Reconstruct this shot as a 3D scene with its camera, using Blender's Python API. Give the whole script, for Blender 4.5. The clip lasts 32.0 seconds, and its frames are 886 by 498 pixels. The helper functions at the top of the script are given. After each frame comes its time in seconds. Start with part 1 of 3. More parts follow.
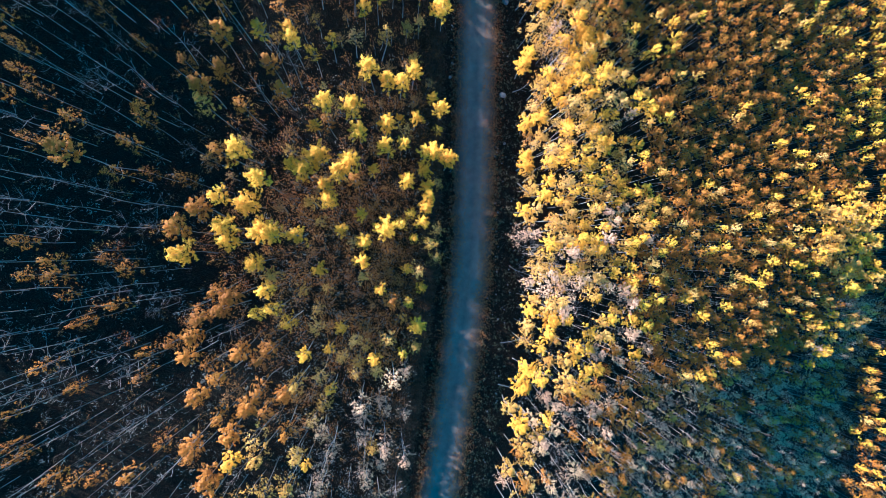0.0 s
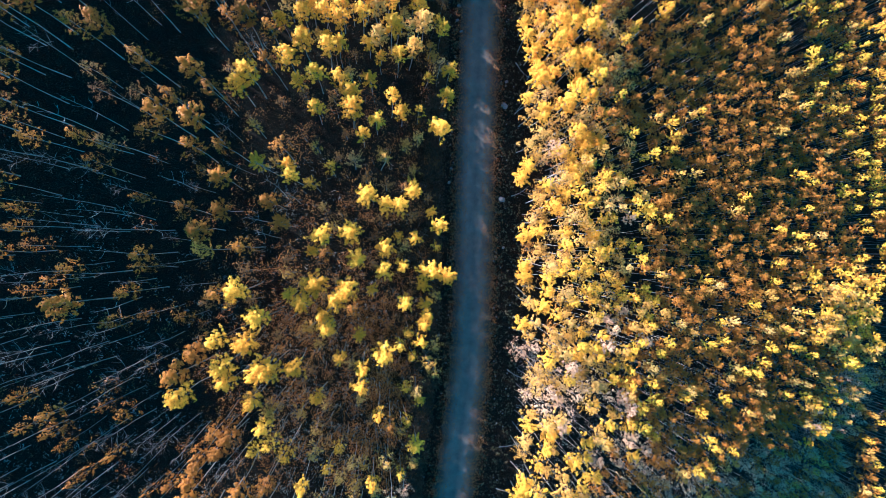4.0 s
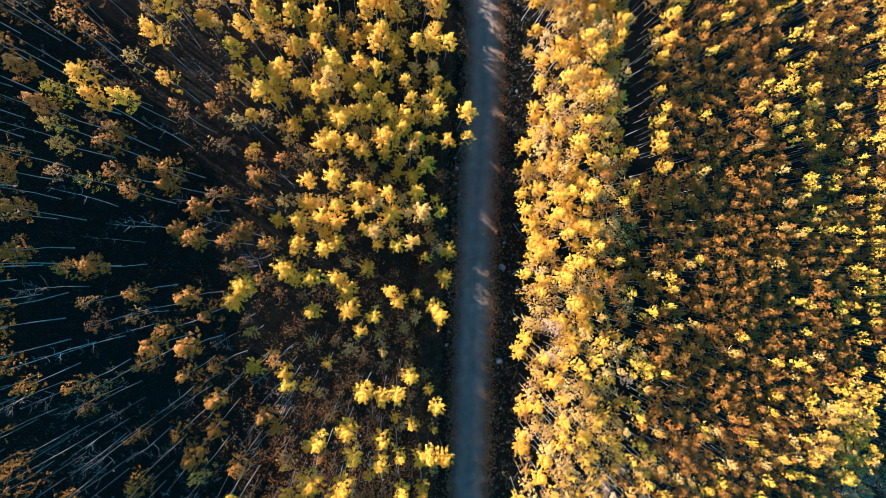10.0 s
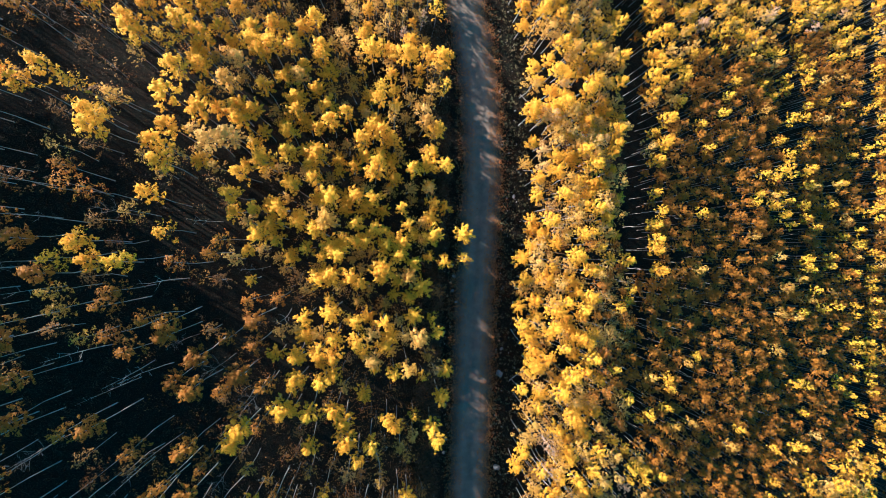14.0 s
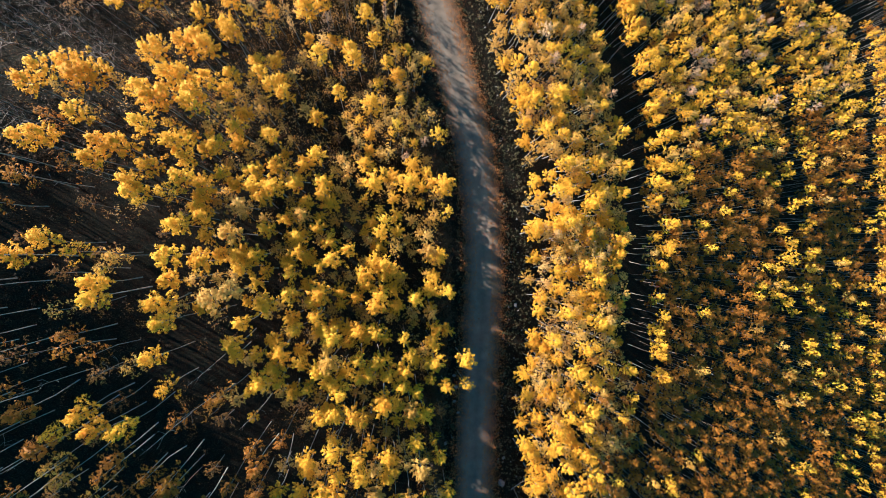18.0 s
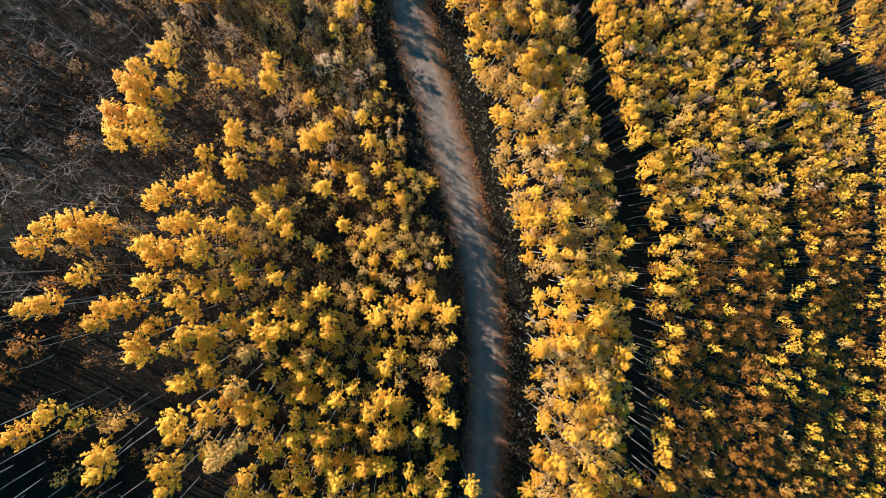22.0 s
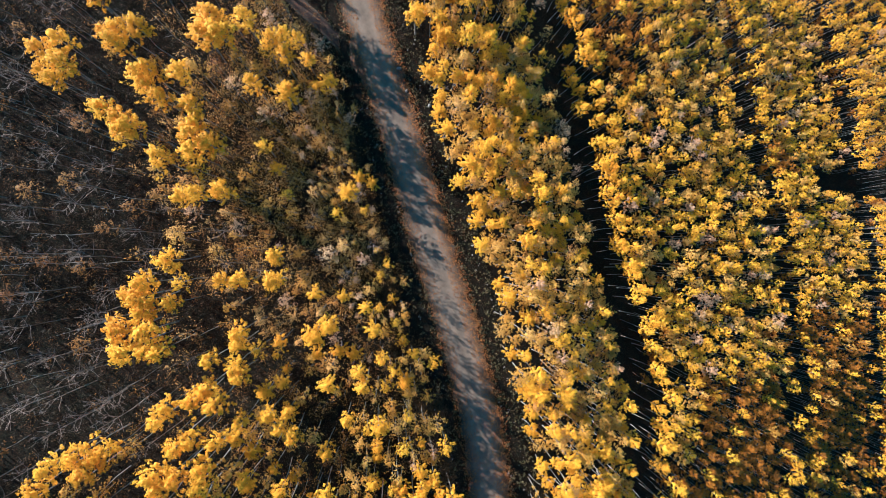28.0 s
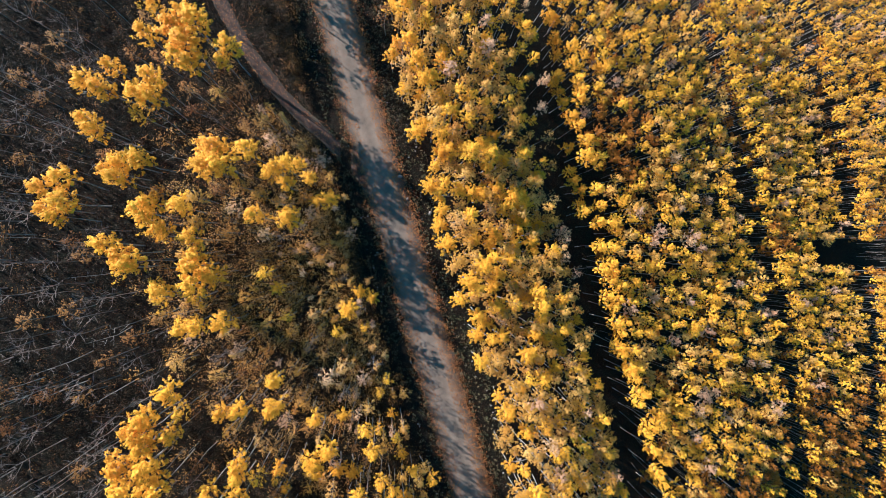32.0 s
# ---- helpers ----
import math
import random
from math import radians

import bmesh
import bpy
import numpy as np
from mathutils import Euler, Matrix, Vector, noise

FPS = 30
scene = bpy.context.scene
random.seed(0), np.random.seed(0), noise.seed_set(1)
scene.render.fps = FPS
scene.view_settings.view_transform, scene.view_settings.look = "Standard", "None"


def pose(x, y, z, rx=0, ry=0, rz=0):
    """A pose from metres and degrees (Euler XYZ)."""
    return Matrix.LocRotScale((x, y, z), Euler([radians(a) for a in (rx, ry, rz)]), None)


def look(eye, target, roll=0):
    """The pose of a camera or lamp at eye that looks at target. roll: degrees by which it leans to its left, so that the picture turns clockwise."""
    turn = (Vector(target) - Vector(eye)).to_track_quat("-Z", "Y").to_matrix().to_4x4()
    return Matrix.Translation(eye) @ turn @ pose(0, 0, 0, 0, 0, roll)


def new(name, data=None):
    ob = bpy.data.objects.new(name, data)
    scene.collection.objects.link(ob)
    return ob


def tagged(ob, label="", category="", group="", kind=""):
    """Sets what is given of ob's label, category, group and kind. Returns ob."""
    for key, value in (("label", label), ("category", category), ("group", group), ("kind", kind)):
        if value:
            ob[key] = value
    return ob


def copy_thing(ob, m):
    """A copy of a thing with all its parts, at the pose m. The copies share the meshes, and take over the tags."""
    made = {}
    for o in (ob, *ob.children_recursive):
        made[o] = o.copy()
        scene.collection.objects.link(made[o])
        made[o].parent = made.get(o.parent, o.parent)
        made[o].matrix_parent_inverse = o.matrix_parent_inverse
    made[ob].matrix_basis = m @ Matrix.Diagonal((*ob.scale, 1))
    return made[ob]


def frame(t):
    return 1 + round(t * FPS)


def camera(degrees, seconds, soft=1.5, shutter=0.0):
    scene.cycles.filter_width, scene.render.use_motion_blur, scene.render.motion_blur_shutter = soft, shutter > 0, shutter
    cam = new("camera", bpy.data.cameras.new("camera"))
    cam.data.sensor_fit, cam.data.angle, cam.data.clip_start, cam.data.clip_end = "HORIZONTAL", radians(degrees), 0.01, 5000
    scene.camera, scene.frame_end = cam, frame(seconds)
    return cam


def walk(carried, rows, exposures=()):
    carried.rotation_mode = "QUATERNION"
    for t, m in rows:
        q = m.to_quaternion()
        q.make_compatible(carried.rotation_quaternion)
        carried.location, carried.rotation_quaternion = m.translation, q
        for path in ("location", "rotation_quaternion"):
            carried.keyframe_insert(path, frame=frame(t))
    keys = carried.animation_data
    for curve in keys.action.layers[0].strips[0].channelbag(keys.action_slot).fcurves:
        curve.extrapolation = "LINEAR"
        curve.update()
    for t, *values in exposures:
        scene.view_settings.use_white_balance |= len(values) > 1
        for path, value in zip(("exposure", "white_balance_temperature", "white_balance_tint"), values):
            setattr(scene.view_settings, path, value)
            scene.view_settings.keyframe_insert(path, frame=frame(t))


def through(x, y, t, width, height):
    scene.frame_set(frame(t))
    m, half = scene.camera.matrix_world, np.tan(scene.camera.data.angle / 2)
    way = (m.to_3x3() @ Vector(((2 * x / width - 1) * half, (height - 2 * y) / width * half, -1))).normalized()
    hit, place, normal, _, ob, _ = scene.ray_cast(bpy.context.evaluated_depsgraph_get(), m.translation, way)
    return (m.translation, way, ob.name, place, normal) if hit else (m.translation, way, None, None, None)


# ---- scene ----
# The flight: level, straight ahead along +y, looking down and a little to the right.
cam = camera(84.0, 32.0, soft=0.3)
EYE = 65.0
# seconds, metres to the right, metres ahead, degrees of lean to the right, degrees of turn
ROWS = [
    (0.0, -0.176, 0.772, 6.106, -0.125),
    (1.0, -0.117, 4.200, 6.103, -0.100),
    (2.0, -0.060, 7.720, 6.095, -0.065),
    (3.0, -0.013, 11.253, 6.084, -0.018),
    (3.5, 0.016, 13.022, 6.083, 0.006),
    (5.5, 0.128, 20.172, 6.093, 0.105),
    (6.0, 0.156, 21.970, 6.100, 0.126),
    (7.0, 0.251, 25.600, 6.128, 0.150),
    (8.0, 0.269, 29.273, 6.153, 0.159),
    (9.0, 0.221, 32.928, 6.167, 0.168),
    (10.0, 0.223, 36.523, 6.186, 0.175),
    (11.0, 0.257, 40.060, 6.215, 0.177),
    (12.0, 0.292, 43.629, 6.240, 0.166),
    (13.0, 0.376, 47.245, 6.259, 0.145),
    (14.0, 0.483, 50.848, 6.268, 0.123),
    (14.5, 0.508, 52.678, 6.264, 0.111),
    (16.5, 0.460, 60.029, 6.219, 0.049),
    (17.0, 0.424, 61.890, 6.202, 0.031),
    (18.0, 0.353, 65.605, 6.166, -0.004),
    (19.0, 0.285, 69.291, 6.135, -0.038),
    (20.0, 0.193, 72.996, 6.126, -0.075),
    (21.0, 0.026, 76.726, 6.134, -0.112),
    (22.0, -0.122, 80.452, 6.153, -0.136),
    (23.0, -0.246, 84.169, 6.166, -0.149),
    (24.0, -0.355, 87.820, 6.167, -0.162),
    (25.0, -0.433, 91.500, 6.158, -0.181),
    (25.5, -0.458, 93.327, 6.154, -0.191),
    (27.5, -0.469, 100.554, 6.152, -0.233),
    (28.0, -0.471, 102.363, 6.155, -0.240),
    (29.0, -0.487, 105.968, 6.161, -0.222),
    (30.0, -0.503, 109.560, 6.166, -0.141),
    (31.0, -0.513, 113.105, 6.178, -0.011),
    (32.0, -0.530, 116.597, 6.195, 0.142),
]
walk(cam, [(t, pose(0.994 * x, y, EYE + 0.107 * x, 0, -lean, 0) @ pose(0, 0, 0, 0, 0, turn)) for t, x, y, lean, turn in ROWS],
     exposures=[(0.0, 2.24, 4080, 16), (9.0, 2.13, 4420, 16), (19.0, 1.54, 4700, 10), (32.0, 1.45, 4550, 14)])

# ---- light ----
SUN_HIGH, SUN_EAST, SUN_NORTH = 22.5, -0.82, 0.57
world = bpy.data.worlds.new("world")
scene.world = world
world.use_nodes = True
sky = world.node_tree.nodes.new("ShaderNodeTexSky")
sky.sky_type, sky.sun_disc = "NISHITA", False
sky.sun_elevation, sky.sun_rotation = radians(SUN_HIGH), math.atan2(SUN_EAST, SUN_NORTH) % (2 * math.pi)
sky.air_density, sky.dust_density, sky.ozone_density = 1.0, 0.3, 3.0
world.node_tree.nodes["Background"].inputs["Strength"].default_value = 0.047
tone = world.node_tree.nodes.new("ShaderNodeMix")
tone.data_type, tone.blend_type = "RGBA", "MULTIPLY"
tone.inputs[0].default_value, tone.inputs[7].default_value = 1.0, (0.17, 1.08, 0.93, 1)
world.node_tree.links.new(sky.outputs[0], tone.inputs[6])
world.node_tree.links.new(tone.outputs[2], world.node_tree.nodes["Background"].inputs["Color"])
sun = new("sun", bpy.data.lights.new("sun", "SUN"))
sun.data.energy, sun.data.angle, sun.data.color = 5.0, radians(0.4), (1.0, 0.75, 0.47)
across = math.cos(radians(SUN_HIGH))
sun.matrix_world = look((SUN_EAST * across * 200, SUN_NORTH * across * 200, math.sin(radians(SUN_HIGH)) * 200), (0, 0, 0))


# ---- materials ----
def material(name):
    m = bpy.data.materials.new(name)
    m.use_nodes = True
    nt = m.node_tree
    return m, nt, nt.nodes["Principled BSDF"], nt.nodes["Material Output"]


def node(nt, kind, **inputs):
    n = nt.nodes.new(kind)
    for key, value in inputs.items():
        n.inputs[key].default_value = value
    return n


def ramp(nt, source, stops):
    """A colour ramp on a value; stops: (place, (r, g, b))."""
    n = nt.nodes.new("ShaderNodeValToRGB")
    while len(n.color_ramp.elements) < len(stops):
        n.color_ramp.elements.new(0.5)
    for e, (p, c) in zip(n.color_ramp.elements, stops):
        e.position, e.color = p, (*c, 1)
    nt.links.new(source, n.inputs[0])
    return n.outputs[0]


def noise_at(nt, scale, detail=4.0, rough=0.6):
    n = node(nt, "ShaderNodeTexNoise", Scale=scale, Detail=detail, Roughness=rough)
    geo = nt.nodes.new("ShaderNodeNewGeometry")
    nt.links.new(geo.outputs["Position"], n.inputs["Vector"])
    return n.outputs["Fac"]


def mix(nt, fac, a, b, how="MIX"):
    n = nt.nodes.new("ShaderNodeMix")
    n.data_type, n.blend_type = "RGBA", how
    for value, socket in ((fac, n.inputs[0]), (a, n.inputs[6]), (b, n.inputs[7])):
        if isinstance(value, (int, float)):
            socket.default_value = value
        elif isinstance(value, tuple):
            socket.default_value = (*value, 1)
        else:
            nt.links.new(value, socket)
    return n.outputs[2]


def bump(nt, bsdf, source, strength, distance):
    b = node(nt, "ShaderNodeBump", Strength=strength, Distance=distance)
    nt.links.new(source, b.inputs["Height"])
    nt.links.new(b.outputs[0], bsdf.inputs["Normal"])


def leaf_material(name, stops, through=0.37):
    """Leaves: each tree has its own hue, each leaf its own shade of it; thin enough to let light through."""
    m, nt, bsdf, out = material(name)
    info = nt.nodes.new("ShaderNodeObjectInfo")
    tint = nt.nodes.new("ShaderNodeAttribute")
    tint.attribute_name = "tint"
    add = nt.nodes.new("ShaderNodeMath")
    add.operation = "ADD"
    nt.links.new(info.outputs["Random"], add.inputs[0])
    nt.links.new(tint.outputs["Fac"], add.inputs[1])
    fract = nt.nodes.new("ShaderNodeMath")
    fract.operation = "FRACT"
    nt.links.new(add.outputs[0], fract.inputs[0])
    tree = ramp(nt, fract.outputs[0], stops)
    geo = nt.nodes.new("ShaderNodeNewGeometry")
    leaf = ramp(nt, geo.outputs["Random Per Island"], [(0.0, (0.70, 0.64, 0.60)), (0.25, (0.90, 0.88, 0.86)), (0.6, (1.0, 1.0, 1.0)), (1.0, (1.08, 1.08, 1.08))])
    colour = mix(nt, 1.0, tree, leaf, "MULTIPLY")
    nt.links.new(colour, bsdf.inputs["Base Color"])
    bsdf.inputs["Roughness"].default_value = 0.55
    bsdf.inputs["Specular IOR Level"].default_value = 0.25
    tr = nt.nodes.new("ShaderNodeBsdfTranslucent")
    nt.links.new(colour, tr.inputs["Color"])
    blend = node(nt, "ShaderNodeMixShader", Fac=through)
    nt.links.new(bsdf.outputs[0], blend.inputs[1])
    nt.links.new(tr.outputs[0], blend.inputs[2])
    nt.links.new(blend.outputs[0], out.inputs["Surface"])
    return m


def bark_material(name, pale, dark, scale):
    m, nt, bsdf, out = material(name)
    patch = noise_at(nt, scale)
    fine = noise_at(nt, scale * 7)
    colour = mix(nt, 0.35, ramp(nt, patch, [(0.38, dark), (0.55, pale)]), ramp(nt, fine, [(0.35, dark), (0.6, pale)]))
    nt.links.new(colour, bsdf.inputs["Base Color"])
    bsdf.inputs["Roughness"].default_value = 0.8
    bump(nt, bsdf, fine, 0.4, 0.01)
    return m


YELLOW = leaf_material("yellow_leaves", [(0.0, (0.86, 0.45, 0.012)), (0.3, (0.93, 0.54, 0.016)), (0.7, (0.95, 0.59, 0.022)), (1.0, (0.89, 0.50, 0.014))])
GOLD = leaf_material("golden_leaves", [(0.0, (0.58, 0.31, 0.04)), (0.4, (0.74, 0.42, 0.05)), (0.8, (0.80, 0.50, 0.11)), (1.0, (0.62, 0.36, 0.05))])
PALE = leaf_material("dry_pale_leaves", [(0.0, (0.58, 0.35, 0.19)), (0.5, (0.72, 0.46, 0.27)), (1.0, (0.78, 0.52, 0.25))])
BROWN = leaf_material("brown_leaves", [(0.0, (0.20, 0.085, 0.02)), (0.4, (0.34, 0.17, 0.035)), (0.75, (0.42, 0.22, 0.05)), (1.0, (0.24, 0.12, 0.03))], 0.25)
LITTER = leaf_material("fallen_leaves", [(0.0, (0.20, 0.07, 0.02)), (0.5, (0.36, 0.14, 0.035)), (1.0, (0.46, 0.22, 0.05))], 0.1)
SHADED_SCRUB = leaf_material("undergrowth_leaves", [(0.0, (0.030, 0.024, 0.014)), (0.45, (0.055, 0.036, 0.017)), (0.75, (0.10, 0.052, 0.020)), (1.0, (0.045, 0.045, 0.022))], 0.2)
THICKET = leaf_material("thicket_leaves", [(0.0, (0.50, 0.23, 0.03)), (0.4, (0.66, 0.36, 0.06)), (0.8, (0.74, 0.46, 0.14)), (1.0, (0.56, 0.28, 0.05))], 0.25)
RUST = leaf_material("rusty_leaves", [(0.0, (0.30, 0.11, 0.022)), (0.5, (0.46, 0.19, 0.036)), (1.0, (0.54, 0.25, 0.045))], 0.3)
BENT = leaf_material("dry_bent_grass", [(0.0, (0.12, 0.12, 0.10)), (0.5, (0.22, 0.21, 0.175)), (1.0, (0.34, 0.31, 0.25))], 0.2)
GRASS = leaf_material("verge_grass", [(0.0, (0.06, 0.07, 0.03)), (0.5, (0.12, 0.11, 0.05)), (1.0, (0.20, 0.16, 0.08))], 0.2)
SHADED_AMBER = leaf_material("amber_leaves", [(0.0, (0.31, 0.12, 0.007)), (0.4, (0.42, 0.165, 0.009)), (0.8, (0.51, 0.21, 0.012)), (1.0, (0.34, 0.13, 0.008))], 0.25)
BARK = bark_material("pale_bark", (0.38, 0.355, 0.32), (0.16, 0.14, 0.12), 1.6)
TWIG_SHADED_TRUNK = bark_material("grey_twigs", (0.30, 0.24, 0.20), (0.11, 0.085, 0.065), 2.5)


def ground_material():
    m, nt, bsdf, out = material("forest_floor")
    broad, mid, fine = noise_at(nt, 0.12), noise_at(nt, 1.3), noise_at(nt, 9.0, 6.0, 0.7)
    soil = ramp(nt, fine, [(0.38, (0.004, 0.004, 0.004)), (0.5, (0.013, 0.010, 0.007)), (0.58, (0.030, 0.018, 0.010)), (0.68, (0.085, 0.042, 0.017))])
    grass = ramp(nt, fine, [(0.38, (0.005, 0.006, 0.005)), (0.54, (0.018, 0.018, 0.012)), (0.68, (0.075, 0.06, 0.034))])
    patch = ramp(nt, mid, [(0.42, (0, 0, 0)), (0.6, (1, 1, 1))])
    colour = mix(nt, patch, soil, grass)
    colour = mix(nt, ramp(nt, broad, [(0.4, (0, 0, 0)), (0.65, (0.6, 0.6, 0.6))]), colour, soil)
    nt.links.new(colour, bsdf.inputs["Base Color"])
    bsdf.inputs["Roughness"].default_value = 0.95
    bsdf.inputs["Specular IOR Level"].default_value = 0.1
    bump(nt, bsdf, fine, 0.8, 0.12)
    return m


def road_material(name, base, pale):
    """Packed gravel: two worn wheel tracks, a rougher crown, stones, leaf-littered margins."""
    m, nt, bsdf, out = material(name)
    uv = nt.nodes.new("ShaderNodeUVMap")
    sep = nt.nodes.new("ShaderNodeSeparateXYZ")
    nt.links.new(uv.outputs[0], sep.inputs[0])
    stones, dust, patch = noise_at(nt, 14.0, 8.0, 0.75), noise_at(nt, 1.1, 5.0), noise_at(nt, 0.25)
    tracks = ramp(nt, sep.outputs["X"], [(0.12, (0.0, 0, 0)), (0.3, (1, 1, 1)), (0.5, (0.35, 0.35, 0.35)), (0.7, (1, 1, 1)), (0.9, (0, 0, 0))])
    worn = mix(nt, tracks, base, pale)
    worn = mix(nt, 0.55, worn, ramp(nt, stones, [(0.3, (0.45, 0.43, 0.42)), (0.52, (1, 1, 1)), (0.7, (1.5, 1.45, 1.4))]), "MULTIPLY")
    worn = mix(nt, 0.5, worn, ramp(nt, dust, [(0.3, (0.65, 0.62, 0.6)), (0.65, (1.25, 1.22, 1.2))]), "MULTIPLY")
    worn = mix(nt, 0.4, worn, ramp(nt, patch, [(0.35, (0.7, 0.68, 0.66)), (0.65, (1.2, 1.2, 1.2))]), "MULTIPLY")
    side = nt.nodes.new("ShaderNodeMath")
    side.operation = "SUBTRACT"
    side.inputs[1].default_value = 0.5
    nt.links.new(sep.outputs["X"], side.inputs[0])
    away = nt.nodes.new("ShaderNodeMath")
    away.operation = "ABSOLUTE"
    nt.links.new(side.outputs[0], away.inputs[0])
    ragged = nt.nodes.new("ShaderNodeMath")
    ragged.operation = "MULTIPLY_ADD"
    ragged.inputs[1].default_value = 0.28
    nt.links.new(dust, ragged.inputs[0])
    nt.links.new(away.outputs[0], ragged.inputs[2])
    grown = ramp(nt, ragged.outputs[0], [(0.46, (0, 0, 0)), (0.60, (1, 1, 1))])
    weeds = ramp(nt, stones, [(0.38, (0.020, 0.018, 0.012)), (0.55, (0.065, 0.052, 0.034)), (0.7, (0.13, 0.085, 0.05))])
    worn = mix(nt, grown, worn, weeds)
    nt.links.new(worn, bsdf.inputs["Base Color"])
    bsdf.inputs["Roughness"].default_value = 0.9
    bump(nt, bsdf, stones, 0.6, 0.03)
    return m


SHADED_GROUND = ground_material()
GRAVEL = road_material("gravel", (0.140, 0.110, 0.080), (0.226, 0.177, 0.130))
DIRT = road_material("leafy_dirt", (0.035, 0.022, 0.015), (0.07, 0.043, 0.03))

# ---- the lie of the land ----
ROAD_Y = [-90, -60, -40, -26, -13, 1, 21, 44, 62, 72, 80, 90, 104, 120, 134, 149, 165, 200, 240, 300]
ROAD_X = [-6, 1.2, 4.8, 7.2, 9.1, 10.7, 11.2, 11.9, 13.0, 12.5, 11.4, 8.9, 4.7, 0.3, -4.1, -7.9, -12, -21, -31, -46]
_y = np.arange(-200.0, 400.0, 1.0)
_x = np.interp(_y, ROAD_Y, ROAD_X)
_k = np.hanning(13)
_x = np.convolve(np.pad(_x, 6, mode="edge"), _k / _k.sum(), mode="valid")


def road_x(y):
    return np.interp(y, _y, _x)


def rise(x, y):
    """Height of the hillside: above the road to the west, flat along the road, falling away to the east."""
    s = np.asarray(x) - road_x(y)
    tilt = np.interp(y, [-40, 10, 25, 65, 80, 90, 160], [1.3, 1.25, 1.6, 1.6, 1.2, 0.4, 0.3])
    z = np.interp(s, [-2500, -120, -60, -40, -25, -12, -5, 5, 8, 28, 45, 60, 72, 90, 300, 2500],
                  [60, 22, 11, 6.5, 3.5, 1.0, 0, 0, -1.0, -9.7, -15.8, -22.6, -27.6, -35, -75, -95])
    z = np.where(s < -5, z * tilt, z) + np.clip(-s - 45, 0, 40) * np.interp(y, [-30, 0, 40, 76, 86], [0.16, 0.10, 0.24, 0.24, 0])
    ditch = -0.45 * np.exp(-((s + 3.9) / 0.7) ** 2) - 0.35 * np.exp(-((s - 4.4) / 0.8) ** 2)
    rough = np.clip((np.abs(s) - 4) / 6, 0, 1) * 0.35 * (np.sin(x * 0.31 + 1.3 * np.sin(y * 0.17)) * np.cos(y * 0.27 + x * 0.11))
    return z + ditch + rough


def part(name, verts, faces, mat, parent=None, label="", smooth=False, uv=None, tint=None):
    """One mesh object, from arrays of points and of the corners of its faces (all with as many corners)."""
    me = bpy.data.meshes.new(name)
    verts, faces = np.asarray(verts, dtype=np.float32), np.asarray(faces, dtype=np.int32)
    me.vertices.add(len(verts))
    me.vertices.foreach_set("co", verts.ravel())
    me.loops.add(faces.size)
    me.loops.foreach_set("vertex_index", faces.ravel())
    me.polygons.add(len(faces))
    me.polygons.foreach_set("loop_start", np.arange(0, faces.size, faces.shape[1], dtype=np.int32))
    me.polygons.foreach_set("use_smooth", np.full(len(faces), smooth))
    if uv is not None:
        layer = me.uv_layers.new(name="UVMap")
        layer.data.foreach_set("uv", np.asarray(uv, dtype=np.float32)[faces.ravel()].ravel())
    if tint is not None:
        at = me.attributes.new("tint", "FLOAT", "POINT")
        at.data.foreach_set("value", np.asarray(tint, dtype=np.float32))
    me.materials.append(mat)
    me.update(calc_edges=True)
    ob = new(name, me)
    ob.parent = parent
    return tagged(ob, label)


def sheet(xs, ys):
    """Corners of a grid of quads, row by row."""
    n, m = len(xs), len(ys)
    i = np.arange((m - 1) * n).reshape(m - 1, n)[:, :-1].ravel()
    return np.stack([i, i + 1, i + n + 1, i + n], 1)


# Ground: one sheet, fine where the flight passes, coarse out to the horizon.
out = [60, 150, 350, 800, 1800]
gx = np.concatenate([-85 - np.array(out[::-1]), np.arange(-85, 126, 1.5), 125 + np.array(out)])
gy = np.concatenate([-75 - np.array(out[::-1]), np.arange(-75, 206, 1.5), 205 + np.array(out)])
GX, GY = np.meshgrid(gx, gy)
part("ground", np.stack([GX, GY, rise(GX, GY)], -1).reshape(-1, 3), sheet(gx, gy), SHADED_GROUND, smooth=True)
tagged(bpy.data.objects["ground"], "forest floor of soil, dead grass and leaf litter, darkened as in shade", "ground", kind="structure")


def ribbon(name, line_x, line_y, half, mat, lift, label):
    """A track along a line, slightly crowned, with a ragged edge."""
    dx, dy = np.gradient(line_x), np.gradient(line_y)
    n = np.hypot(dx, dy)
    nx, ny = dy / n, -dx / n
    u = np.linspace(-1, 1, 9)
    rag = 1 + 0.10 * np.sin(line_y * 1.9) * np.sin(line_y * 0.53 + 1) + 0.05 * np.sin(line_y * 4.7)
    px = line_x[:, None] + nx[:, None] * u * half * rag[:, None]
    py = line_y[:, None] + ny[:, None] * u * half * rag[:, None]
    pz = rise(px, py) + lift * (1 - 0.9 * np.abs(u) ** 6) - 0.025 * np.exp(-((np.abs(u) - 0.45) / 0.15) ** 2)
    uv = np.stack([np.broadcast_to((u + 1) / 2, px.shape), np.broadcast_to(line_y[:, None] * 0.1, px.shape)], -1)
    part(name, np.stack([px, py, pz], -1).reshape(-1, 3), sheet(u, line_y), mat, smooth=True, uv=uv.reshape(-1, 2))
    tagged(bpy.data.objects[name], label, name.replace("_", " "), kind="structure")


ly = np.arange(-120.0, 300.0, 0.5)
ribbon("road", road_x(ly), ly, 2.6, GRAVEL, 0.09, "narrow gravel forest road with two worn wheel tracks")
SIDE_Y = np.linspace(121, 230, 180)
